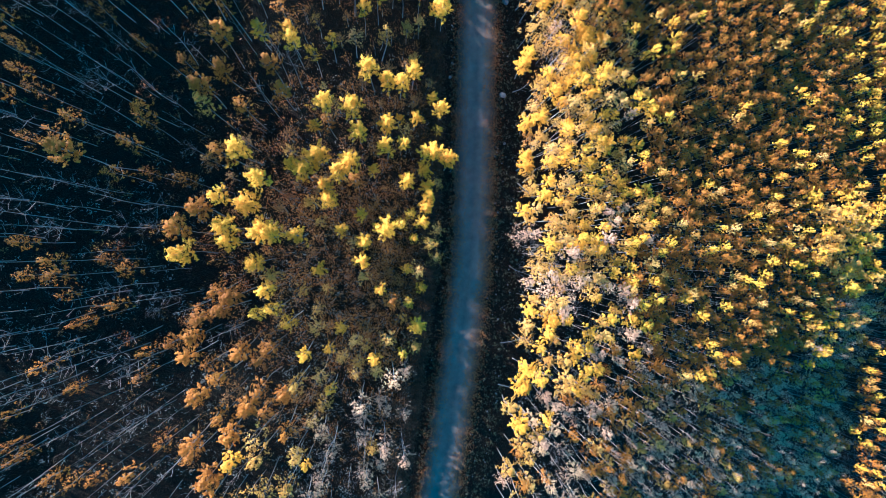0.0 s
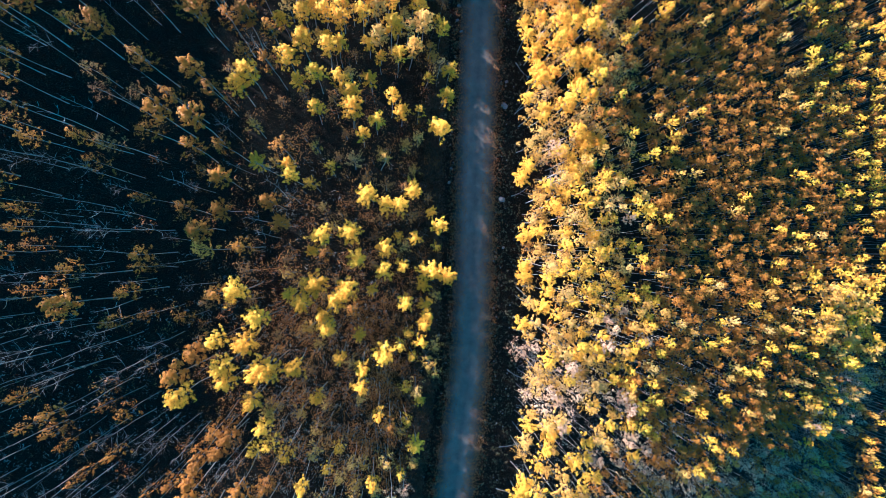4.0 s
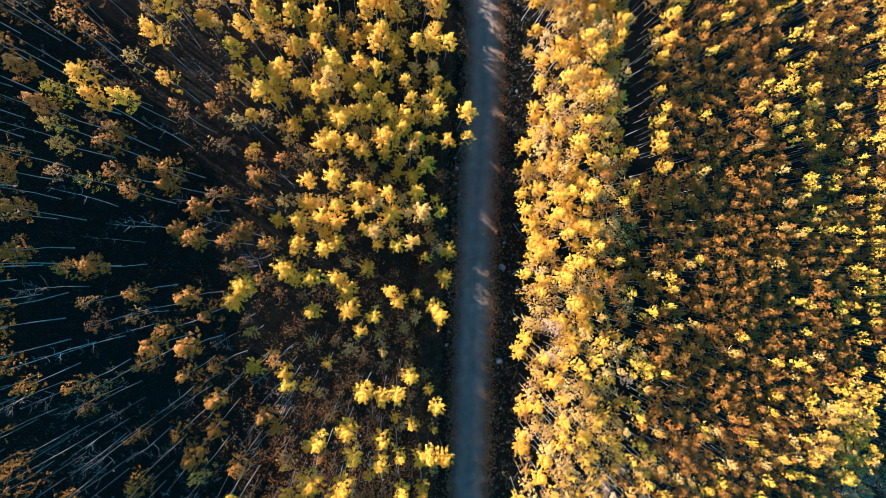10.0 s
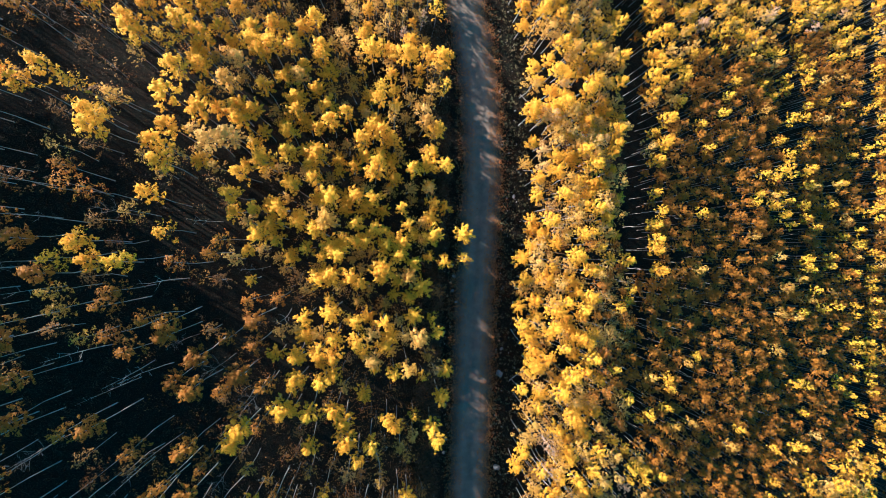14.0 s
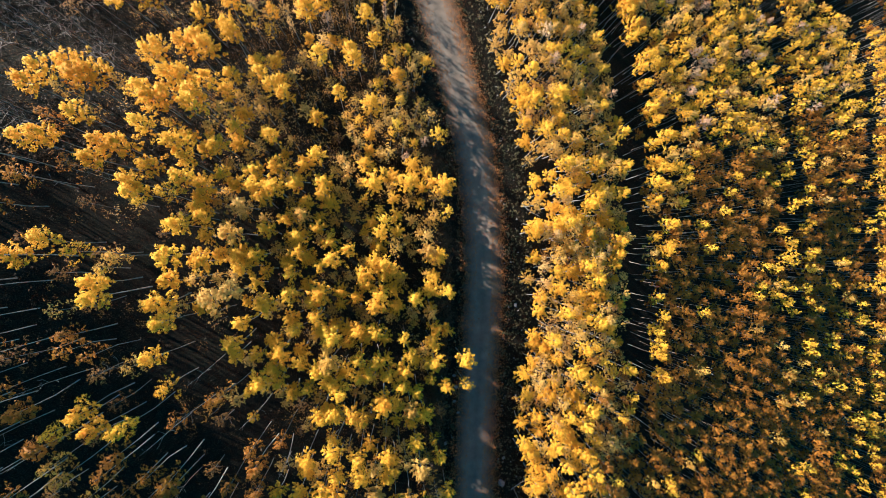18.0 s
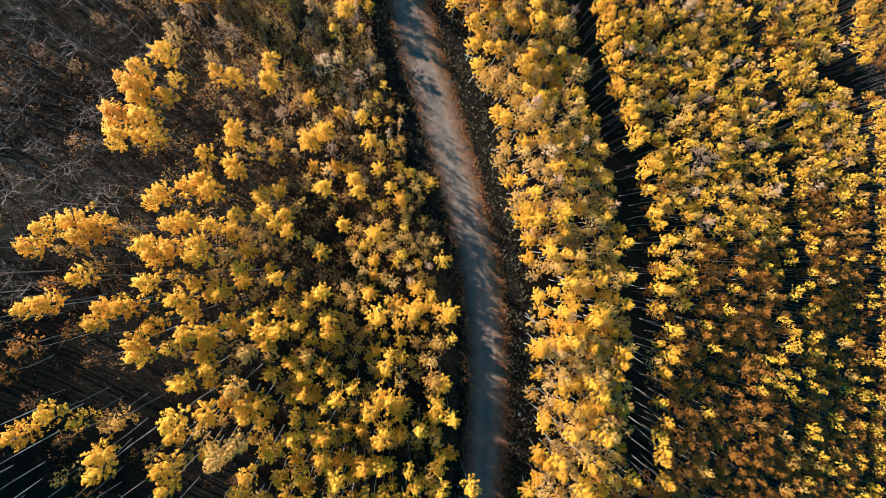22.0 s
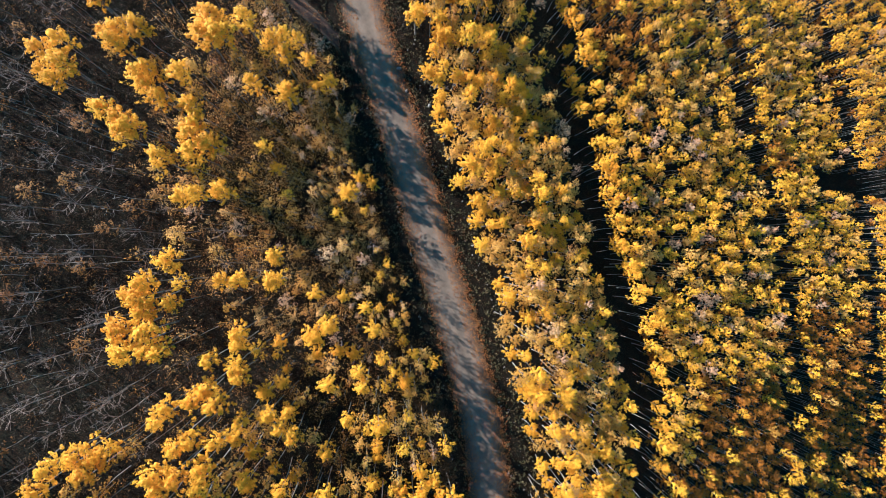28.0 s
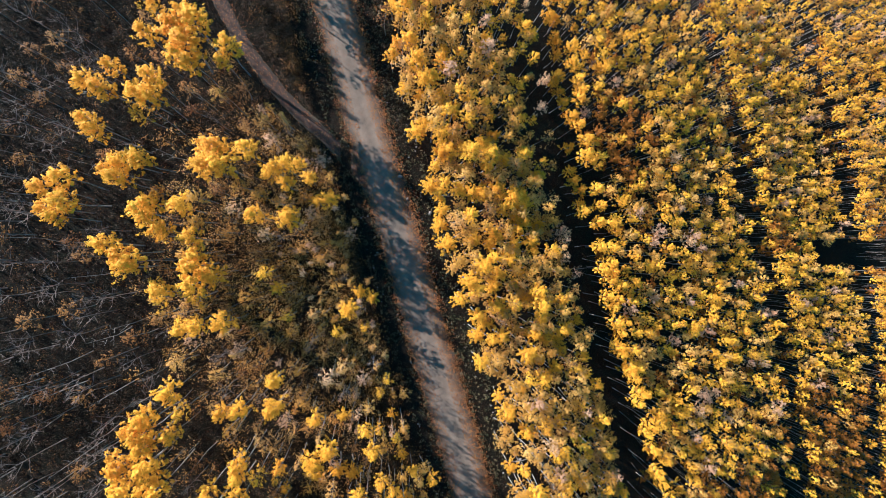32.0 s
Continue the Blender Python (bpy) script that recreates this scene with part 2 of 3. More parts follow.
SIDE_X = np.interp(SIDE_Y, [121, 127, 130.5, 135.3, 142.2, 147.6, 165, 230], [-0.8, -4.6, -8.0, -13.6, -18.9, -21.8, -30, -60])
SIDE_X = np.convolve(np.pad(SIDE_X, 6, mode="edge"), _k / _k.sum(), mode="valid")
ribbon("side_track", SIDE_X[4:], SIDE_Y[4:], 0.9, DIRT, 0.06, "leaf-strewn dirt track joining the gravel road")


def side_gap(x, y):
    """Metres from the side track."""
    return np.where(np.asarray(y) > 120, np.abs(x - np.interp(y, SIDE_Y, SIDE_X)) * 0.75, 99.0)


def between(x, y):
    """Whether a place lies in the open wedge between the side track and the road; past 149 m unseen trees are added
    there to shade the road.
    """
    return 121 < y < 149 and x > float(np.interp(y, SIDE_Y, SIDE_X)) - 2.0


# ---- trees ----
def tube(points, radii, sides=4):
    """A tapered limb along a line of points: verts, quads."""
    points, radii = np.asarray(points, float), np.asarray(radii, float)
    d = np.gradient(points, axis=0)
    d /= np.linalg.norm(d, axis=1)[:, None] + 1e-9
    ref = np.where(np.abs(d[:, 2:3]) > 0.8, np.array([[1.0, 0, 0]]), np.array([[0, 0, 1.0]]))
    a = np.cross(d, ref)
    a /= np.linalg.norm(a, axis=1)[:, None] + 1e-9
    b = np.cross(d, a)
    ang = np.arange(sides) / sides * 2 * math.pi
    ring = points[:, None] + radii[:, None, None] * (a[:, None] * np.cos(ang)[None, :, None] + b[:, None] * np.sin(ang)[None, :, None])
    v = ring.reshape(-1, 3)
    f = []
    for i in range(len(points) - 1):
        for k in range(sides):
            f.append((i * sides + k, i * sides + (k + 1) % sides, (i + 1) * sides + (k + 1) % sides, (i + 1) * sides + k))
    return v, np.array(f)


def joined(pieces):
    vs, fs, n = [], [], 0
    for v, f in pieces:
        vs.append(v)
        fs.append(f + n)
        n += len(v)
    return np.concatenate(vs), np.concatenate(fs)


def leaves(r, centres, spread, count, size, flat=0.0):
    """Sprays of leaves: small pointed blades round each centre, turned outwards and up."""
    n = len(centres) * count
    off = r.normal(size=(n, 3))
    off /= np.linalg.norm(off, axis=1)[:, None]
    off *= (r.random(n) ** 0.45)[:, None]
    c = np.repeat(centres, count, 0) + off * np.repeat(spread, count)[:, None] * np.array([1, 1, 0.8])
    nrm = off * 1.5 + r.normal(size=(n, 3)) * 0.35 + np.array([0, 0, 0.6 + flat])
    nrm /= np.linalg.norm(nrm, axis=1)[:, None]
    a = np.cross(nrm, r.normal(size=(n, 3)))
    a /= np.linalg.norm(a, axis=1)[:, None]
    b = np.cross(nrm, a)
    s = (size * r.uniform(0.6, 1.4, n))[:, None]
    v = np.stack([c - a * s * 0.8 - b * s * 0.42, c + a * s * 1.2, c - a * s * 0.8 + b * s * 0.42], 1).reshape(-1, 3)
    return v, np.arange(n * 3).reshape(-1, 3)


def stem(r, height, girth):
    """A slim, slightly crooked trunk: points and radii from the ground to the tip."""
    t = np.linspace(0, 1, 6)
    bend = r.normal(size=2) * 0.25
    x = bend[0] * np.sin(t * 2.6) + r.normal(size=6) * 0.05 * t
    y = bend[1] * np.sin(t * 2.2 + 0.4) - bend[1] * math.sin(0.4) + r.normal(size=6) * 0.05 * t
    return np.stack([x, y, t * height - 0.3], 1), girth * (1.05 - 0.92 * t)


def limbs(r, pts, rad, low, count, reach, droop, twigs):
    """Branches from the upper part of a trunk, each with its twigs, and the tips of the branches."""
    whole, tips = [], []
    height = pts[-1, 2]
    turn = r.uniform(0, 6.28)
    for i in range(count):
        f = low + (0.97 - low) * (i + r.random() * 0.7) / count
        z = f * height
        base = np.array([np.interp(z, pts[:, 2], pts[:, 0]), np.interp(z, pts[:, 2], pts[:, 1]), z])
        turn += 2.4 + r.normal() * 0.4
        long = reach * (1.15 - 0.75 * (f - low) / (1 - low)) * r.uniform(0.65, 1.2)
        out = np.array([math.cos(turn), math.sin(turn), 0])
        mid = base + out * long * 0.5 + np.array([0, 0, long * (0.42 - droop)])
        tip = base + out * long * 0.95 + np.array([0, 0, long * (1.0 - droop * 2)])
        w = np.interp(z, pts[:, 2], rad) * 0.75
        pieces = [tube([base, mid, tip], [w, w * 0.65, 0.012], 3)]
        tips.append((mid, tip, long))
        for k in range(twigs):
            q = r.uniform(0.25, 0.9)
            start = base + (mid - base) * min(1, q * 2) + (tip - mid) * max(0, q * 2 - 1)
            go = out * 0.6 + np.array([0, 0, 0.5]) + r.normal(size=3) * 0.6
            end = start + go * long * r.uniform(0.25, 0.55)
            pieces.append(tube([start, end], [w * 0.5, 0.010], 3))
        whole.append(joined(pieces))
    return whole, tips


def crown_of(r, pts, low, wide, tufts, per, size, spread):
    """A ragged, pointed crown: upswept tufts of leaves round a stem; the leaves, and where the tufts sit."""
    height = pts[-1, 2]
    bulge = 1 + 0.28 * np.sin(np.arange(5) * 2.1 + r.uniform(0, 6.28)) * r.uniform(0.4, 1.0, 5)
    centres, ways = [], []
    turn = r.uniform(0, 6.28)
    for i in range(tufts):
        v = ((i + r.random()) / tufts) ** 0.85
        turn += 2.4 + r.normal() * 0.3
        out = np.array([math.cos(turn), math.sin(turn), 0.0])
        rad = wide * (1 - v) ** 0.55 * (0.5 + 0.5 * min(1.0, v / 0.22)) * bulge[int(turn / 6.283 * 5) % 5] * (1.12 if i % 3 else 0.6) * r.uniform(0.78, 1.12)
        z = (low + (1.0 - low) * v) * height
        at = np.array([np.interp(z, pts[:, 2], pts[:, 0]), np.interp(z, pts[:, 2], pts[:, 1]), z])
        way = out * (1.05 - 0.7 * v) + np.array([0, 0, 0.55 + 0.6 * v])
        centres.append(at + out * rad)
        ways.append(way / np.linalg.norm(way))
    c, w = np.repeat(np.array(centres), per, 0), np.repeat(np.array(ways), per, 0)
    n = len(c)
    off = r.normal(size=(n, 3))
    off *= (r.random(n) ** 0.5 / np.linalg.norm(off, axis=1))[:, None]
    along = r.uniform(-1, 1, n)[:, None]
    grown = np.repeat(r.uniform(0.7, 1.3, tufts), per)[:, None]
    c = c + (off * spread * (1.0 - 0.45 * along) + w * along * spread * 1.75) * grown
    nrm = off * 0.9 + w * 0.8 + r.normal(size=(n, 3)) * 0.28 + np.array([0, 0, 0.45])
    nrm /= np.linalg.norm(nrm, axis=1)[:, None]
    a = np.cross(nrm, r.normal(size=(n, 3)))
    a /= np.linalg.norm(a, axis=1)[:, None]
    b = np.cross(nrm, a)
    s = (size * r.uniform(0.65, 1.35, n))[:, None]
    v = np.stack([c - a * s * 0.8 - b * s * 0.5, c + a * s * 1.1, c - a * s * 0.8 + b * s * 0.5], 1).reshape(-1, 3)
    return (v, np.arange(n * 3).reshape(-1, 3)), centres


def grow(seed, height=12.0, girth=0.09, low=0.5, wide=1.3, tufts=0, per=20, size=0.14, spread=0.24, count=10, reach=1.5, twigs=1):
    """One tree of about that height: arrays for its trunk, its branches and its crown."""
    r = np.random.default_rng(seed)
    pts, rad = stem(r, height, girth)
    trunk = tube(pts, rad, 4)
    if not tufts:
        return trunk, limbs(r, pts, rad, low, count, reach, 0.12, twigs)[0], None
    crown, centres = crown_of(r, pts, low, wide, tufts, per, size, spread)
    branches = []
    for tip in centres[::max(1, tufts // 12)]:
        far = math.hypot(tip[0] - np.interp(tip[2], pts[:, 2], pts[:, 0]), tip[1] - np.interp(tip[2], pts[:, 2], pts[:, 1]))
        z = max(tip[2] - 0.8 * far - 0.2, 0.3 * height)
        foot = np.array([np.interp(z, pts[:, 2], pts[:, 0]), np.interp(z, pts[:, 2], pts[:, 1]), z])
        w = np.interp(z, pts[:, 2], rad) * 0.4
        branches.append(tube([foot, tip], [w, 0.008], 3))
    return trunk, branches, crown


# Kinds of tree: full crowns, lean crowns, thin ones with last leaves, bare ones, and the small ones of the young stand.
KINDS = {
    "full": [grow(100 + i, 12.0, 0.08, 0.68, 1.22, 54, 17, 0.122, 0.20) for i in range(7)],
    "lean": [grow(200 + i, 12.0, 0.075, 0.64, 1.25, 40, 10, 0.11, 0.2) for i in range(6)],
    "thin": [grow(300 + i, 12.0, 0.06, 0.58, 1.25, 30, 8, 0.10, 0.22) for i in range(6)],
    "slim": [grow(350 + i, 12.0, 0.085, 0.45, 0.55, 16, 9, 0.09, 0.2) for i in range(5)],
    "bare": [grow(400 + i, 12.0, 0.07, 0.55, count=12, reach=1.45, twigs=4) for i in range(5)],
    "pole": [grow(450 + i, 12.0, 0.06, 0.45, count=7, reach=0.9, twigs=1) for i in range(5)],
    "sapling": [grow(700 + i, 12.0, 0.05, 0.30, 1.9, 9, 8, 0.12, 0.6) for i in range(6)],
    "young": [grow(500 + i, 12.0, 0.05, 0.77, 1.18, 30, 11, 0.135, 0.20) for i in range(6)],
    "far": [grow(600 + i, 12.0, 0.05, 0.78, 1.18, 20, 8, 0.19, 0.22) for i in range(6)],
}


def crown_width(kind):
    """Mean width of a kind's crown, in metres."""
    return float(np.mean([2 * np.percentile(np.hypot(c[0][:, 0], c[0][:, 1]), 92) for t, b, c in KINDS[kind]]))


FULL_WIDTH = crown_width("full")


def zone(x, y, cx, cy, rx, ry):
    return math.exp(-((x - cx) / rx) ** 2 - ((y - cy) / ry) ** 2)


def near_lane(x, y):
    """How far, in metres, a place of the eastern stand lies east of the nearest ride between the blocks (west: minus)."""
    best = 99.0
    for ly_, lx_, start in (((47, 75, 85, 95, 107, 117, 128, 138, 150, 200), (34.7, 34.7, 34.0, 31.2, 28.8, 26.3, 23.8, 22.5, 21, 9), 47),
                            ((44, 66, 76, 90, 105, 118, 136, 150, 160, 200), (70.0, 70.6, 71.0, 69.0, 69.7, 65.0, 61.5, 56.5, 53, 36), 46),
                            ((-40, 5, 25, 45, 61, 82, 103, 117, 131, 144, 165, 200), (105, 101, 94.5, 94, 97, 98, 99, 95.5, 94.5, 89.6, 83, 68), -60)):
        if y > start:
            off = x - float(np.interp(y, ly_, lx_))
            best = off if abs(off) < abs(best) else best
    return best


# What grows above the road, from y = 152 m in the north southwards (rows 5.6 m apart), x from -50 to 10 m (columns of 5 m).
# Y crowded yellow crowns, y yellow crowns over brown scrub, o small golden crowns, a shade-toned amber, d dim poles and
# shade-toned amber, k almost clear, p dry pale crowns, b brown thicket, g grey bare trees.
WEST = """
ggggYYYY....
ggggyYYy....
ggggyyyy....
ggggyyyg....
ggggyggbb...
gggyyyyYby..
ggggyybbbb..
ggggyyyybbb.
gggggbbybbb.
gggggggbbbbb
gggggybbboob
ggggggyybyoo
gggggyyYyyoo
ggggyyYyyooo
dddddyYYoooo
ddddyyYYYYoo
dddyyyYYYYYY
dddddyyYYYYY
dddayydYYYYy
adaayddayYYy
ddaaadaaYYYy
ddddakkayyyb
ddddaaayyYyy
ddddddddybyo
ddddddaayyyy
ddddddayyyyo
ddddddyyyyyo
ddddddYyyyoo
ddddddaoyyoo
ddddddaaoyob
ddddddaaopp.
ddddddaopppp
""".split()
# What grows below the road: the same rows from 152 m, x from 12 to 108 m (columns of 8 m), followed where the road bends away.
# Y tall yellow crowns, m golden crowns close together, M shade-toned amber with brighter tops, A shade-toned amber, p
# dry pale crowns, t thin trunks, B broad bright crowns.
EAST = """
Ymmmmmmmmmmm
Ymmmmmmmmmmm
Ymmmmmmmmmmm
YmmMmmmmmmmm
YYmMmmmmmmmm
YYmmmmmmmmmm
YYmmmmMmmMmm
YYmmmmmmmMMm
YYmmmmmmmmMM
YYmmmmmmmmMM
YmmmmmmmmmMM
YmmmmmmMmMMM
YYmmmmMMMMMM
YYmmMMMMMMMM
YYYmMMMMAMMM
YYYMMMMAAMMM
YYYAAMMAAMMM
YYYAAMMAAMMM
YYMAAMMAMMMM
YYMAAAMAMMMM
YYMAAAMMMMMM
YYMAAAAMMMMM
pYMAAAAMMMMM
YYmMAAAMMMMM
YYmMAAMMMMMM
YmmMAAMMMMMM
mmmMMMMBBMMM
pmmMMMMBBMMM
mpmMMMMMBMMM
YmmMMMMMpptt
YmttMMMmpptt
YttttttttMpp
""".split()


def plan(rows, x, y, x0, wide, r):
    """The letter of a plan at a place, its borders blurred."""
    i = int((152 + 2.8 - y + r.uniform(-2.2, 2.2)) // 5.6)
    j = int((x - x0 + r.uniform(-0.3, 0.3) * wide) // wide)
    return rows[max(0, min(len(rows) - 1, i))][max(0, min(11, j))]


def east_plan(x, y, r):
    """The plan below the road: it follows the road where that bends away, and is drawn out down the slope."""
    x += max(0.0, 11.5 - float(road_x(y))) * max(0.0, 1 - (x - float(road_x(y))) / 60)
    return plan(EAST, min(x, 45 + (x - 45) * 0.78), y, 12, 8.0, r)


def west_tree(x, y, s, r):
    """What grows at a place above the road: kind, leaves, height, width; or nothing."""
    what = plan(WEST, x, y, -50, 5.0, r)
    tall = 12.0 - 1.0 * max(0.0, min(1.0, (y - 55) / 30))
    if s > -9:
        tall = 10.2 if y < 84 else 7.0
    k, u = r.random(), r.uniform(0.9, 1.05)
    if what == "Y":
        if k < 0.07:
            return None
        return ("full", YELLOW if k < 0.8 else GOLD, tall * u, r.uniform(0.75, 1.08)) if k < 0.86 else ("lean", GOLD, tall * u * 0.9, r.uniform(0.8, 1.05))
    if what == "y":
        if k < 0.22:
            return ("full", YELLOW, tall * u, r.uniform(0.72, 0.98))
        if k < 0.42:
            return ("lean", GOLD if k < 0.33 else (YELLOW if y > 20 else SHADED_AMBER), tall * u * 0.88, r.uniform(0.7, 0.95))
        return ("thin", BROWN if k < 0.66 else GOLD, tall * r.uniform(0.45, 0.75), r.uniform(0.7, 1.0)) if k < 0.78 else None
    if what == "o":
        if k < 0.45:
            return ("lean", GOLD if k < 0.16 else YELLOW, tall * u * 0.92, r.uniform(0.7, 0.95))
        return ("full", YELLOW, tall * u, r.uniform(0.6, 0.8)) if k < 0.6 else (("thin", GOLD, tall * u * 0.9, r.uniform(0.8, 1.1)) if k < 0.92 else None)
    if what == "a":
        if k < 0.5:
            return ("full" if k < 0.3 else "lean", SHADED_AMBER, tall * u * 0.94, r.uniform(0.75, 1.05))
        if k < 0.62:
            return ("thin", BROWN, tall * r.uniform(0.6, 0.9), r.uniform(0.8, 1.1))
        return ("pole" if k < 0.72 else "bare", None, tall * u, r.uniform(0.7, 1.0)) if k < 0.78 else (("lean", GOLD, tall * u, r.uniform(0.7, 0.9)) if k < 0.84 else None)
    if what == "d" and y < 24:
        if k < 0.34:
            return ("pole", None, tall * u, r.uniform(0.7, 1.1))
        if k < 0.56:
            return ("lean", SHADED_AMBER, tall * r.uniform(0.75, 1.0), r.uniform(0.5, 0.78))
        return ("thin", SHADED_AMBER, tall * r.uniform(0.7, 0.95), r.uniform(0.6, 0.85)) if k < 0.7 else (("bare", None, tall * u * 0.9, r.uniform(0.7, 1.0)) if k < 0.94 else None)
    if what == "d":
        if k < 0.22:
            return ("pole", None, tall * u, r.uniform(0.7, 1.1))
        if k < 0.60:
            return ("lean", SHADED_AMBER, tall * r.uniform(0.75, 1.0), r.uniform(0.7, 1.0))
        return ("thin", BROWN if k < 0.72 else SHADED_AMBER, tall * r.uniform(0.7, 1.0), r.uniform(0.8, 1.1)) if k < 0.86 else (("bare", None, tall * u * 0.9, r.uniform(0.8, 1.1)) if k < 0.93 else None)
    if what == "k":
        return ("thin", BROWN, tall * r.uniform(0.4, 0.6), r.uniform(0.8, 1.1)) if k < 0.2 else (("pole", None, tall * u, 0.8) if k < 0.3 else (("lean", SHADED_AMBER, tall * 0.8, 0.8) if k < 0.4 else None))
    if what == "p":
        if k < 0.5:
            return ("thin", PALE, tall * r.uniform(0.75, 0.98), r.uniform(0.85, 1.15))
        return ("bare", None, tall * r.uniform(0.75, 1.0), r.uniform(0.8, 1.2)) if k < 0.72 else (("lean", GOLD, tall * r.uniform(0.8, 1.0), 0.85) if k < 0.85 else None)
    if what == "b":
        tall = max(tall, 9.0) if s < -8 else tall
        if k < 0.5:
            return ("thin", BROWN if k < 0.1 and y < 85 else (THICKET if k < 0.32 else (PALE if y > 85 else GOLD)), tall * r.uniform(0.6, 0.85), r.uniform(0.75, 1.05))
        return ("slim", THICKET if k < 0.65 else GOLD, tall * r.uniform(0.65, 0.9), r.uniform(0.9, 1.2)) if k < 0.74 else (("bare", None, tall * 0.8, r.uniform(0.6, 0.9)) if k < 0.9 else None)
    if what == "g":
        if k < 0.5:
            return ("bare", None, tall * r.uniform(0.72, 1.0), r.uniform(0.85, 1.2))
        return ("thin", BROWN, tall * r.uniform(0.5, 0.8), r.uniform(0.8, 1.1)) if k < 0.64 else (("pole", None, tall * u, 0.9) if k < 0.74 else None)
    return None


def east_tree(x, y, s, r):
    """What grows at a place below the road."""
    gap = near_lane(x, y)
    if (-2.5 < gap < 1.9 if y < 100 else -1.8 < gap < 1.2) or (82 < x < 106 and 113.0 < y < 118.5):
        return None
    if -3.4 < gap < -2.0 and 104 < y < 135:
        return ("thin", PALE if r.random() < 0.6 else THICKET, 8.5 * r.uniform(0.9, 1.05), r.uniform(0.8, 1.0))
    what = east_plan(x, y, r)
    tall = 10.4 + 0.6 * (s < 22)
    if s < 7.6:
        tall *= 0.75
    k, u = r.random(), r.uniform(0.9, 1.06)
    small = "young" if s < 55 else "far"
    if what == "Y":
        if k < 0.66:
            return ("full", YELLOW, tall * u, r.uniform(0.8, 1.12))
        return ("lean", GOLD, tall * u * 0.9, r.uniform(0.85, 1.1)) if k < 0.84 else (("thin", GOLD if k < 0.92 else BROWN, tall * r.uniform(0.7, 0.95), r.uniform(0.9, 1.2)) if k < 0.97 else None)
    if what == "B":
        return ("full", YELLOW if k < 0.4 else GOLD, (tall + 1.2) * u, r.uniform(0.95, 1.2))
    if what == "p":
        return ("bare" if k < 0.25 else "thin", None if k < 0.25 else PALE, tall * u * 0.95, r.uniform(0.85, 1.15)) if k < 0.7 else ("lean", GOLD, tall * u, r.uniform(0.8, 1.0))
    if what == "t":
        if k < 0.08:
            return ("bare", None, tall * r.uniform(0.55, 0.75), r.uniform(0.55, 0.9))
        if k < 0.3:
            return ("thin", PALE, tall * r.uniform(0.6, 0.85), r.uniform(0.8, 1.05))
        return ("lean", GOLD if k < 0.42 else (PALE if k < 0.62 else SHADED_AMBER), tall * r.uniform(0.65, 0.85), r.uniform(0.75, 1.0)) if k < 0.86 else None
    if 0 < gap < (4.4 if what == "m" else 3.4) or (-4 < gap < 0 and k < 0.5):
        return ("full" if what == "m" or k < 0.6 else small, YELLOW, tall * r.uniform(0.98, 1.1), r.uniform(0.72, 0.92))
    if what == "m":
        return (small, YELLOW if k < 0.5 else (GOLD if k < 0.9 else PALE), tall * r.uniform(0.88, 1.06), r.uniform(0.75, 1.05)) if k < 0.97 else None
    bright = 0.18 if what == "M" else 0.05
    if k < bright:
        return (small, YELLOW if k < bright * 0.6 else GOLD, tall * r.uniform(0.98, 1.1), r.uniform(0.65, 0.85))
    low = 0.85 if what == "M" else 0.77
    return (small, SHADED_AMBER, tall * r.uniform(low, low + 0.12), r.uniform(0.78, 1.0)) if k < 0.97 else None


PLANTED = []          # x, y, kind, leaves, height, width, side
KEPT = {}


def plant(x, y, kind, mat, height, width, side):
    PLANTED.append((x, y, kind, mat, height, width, side))
    KEPT.setdefault((int(x // 2), int(y // 2)), []).append((x, y))


def crowded(x, y, d):
    i, j = int(x // 2), int(y // 2)
    return any((x - a) ** 2 + (y - b) ** 2 < d * d for u in (-1, 0, 1) for v in (-1, 0, 1) for a, b in KEPT.get((i + u, j + v), ()))

# Single bright crowns that stand out above the road: metres east, metres north, crown's width.
FIRST_CROWNS = [
    (0.5, 19.8, 2.8), (2.7, 21.5, 2.2), (6.1, 17.4, 1.8), (2.8, 16.2, 1.8), (0.8, 16.4, 1.6), (-4.2, 16.7, 2.1), (-7.1, 16.2, 2.3),
    (-3.8, 14.0, 2.1), (-8.6, 14.6, 1.8), (-0.5, 12.3, 2.3), (4.4, 11.8, 3.6), (6.9, 11.2, 1.8), (-8.4, 11.1, 2.5), (-9.5, 9.1, 1.8),
    (-4.8, 9.7, 3.1), (-2.0, 9.9, 1.7), (1.4, 8.6, 1.7), (4.1, 8.5, 2.0), (-15.0, 10.8, 2.2), (-13.0, 7.5, 2.2), (-14.9, 5.7, 2.3),
    (-19.2, 4.6, 2.1), (-13.8, 2.9, 2.6), (-12.2, 2.6, 2.0), (-19.9, 2.6, 2.1), (-16.4, 6.0, 1.7), (-0.5, 3.0, 2.5), (-29.5, 9.5, 2.3),
    (3.7, 4.0, 1.9), (-3.8, 4.6, 1.9), (-5.5, 3.1, 1.7), (-3.2, 1.8, 1.7), (-12.8, -3.2, 1.7),
]
SECOND_CROWNS = [
    (-11.3, 53.3, 2.3), (-6.6, 51.6, 3.0), (-2.5, 52.1, 2.7), (0.2, 51.8, 2.2), (3.0, 53.3, 2.6), (4.9, 55.7, 2.8), (-5.7, 47.8, 2.4),
    (-3.1, 47.8, 2.7), (-0.4, 48.7, 2.5), (3.6, 49.3, 1.9), (6.7, 49.3, 2.0), (9.1, 52.4, 2.0), (9.3, 49.4, 1.5), (-5.2, 44.3, 1.9),
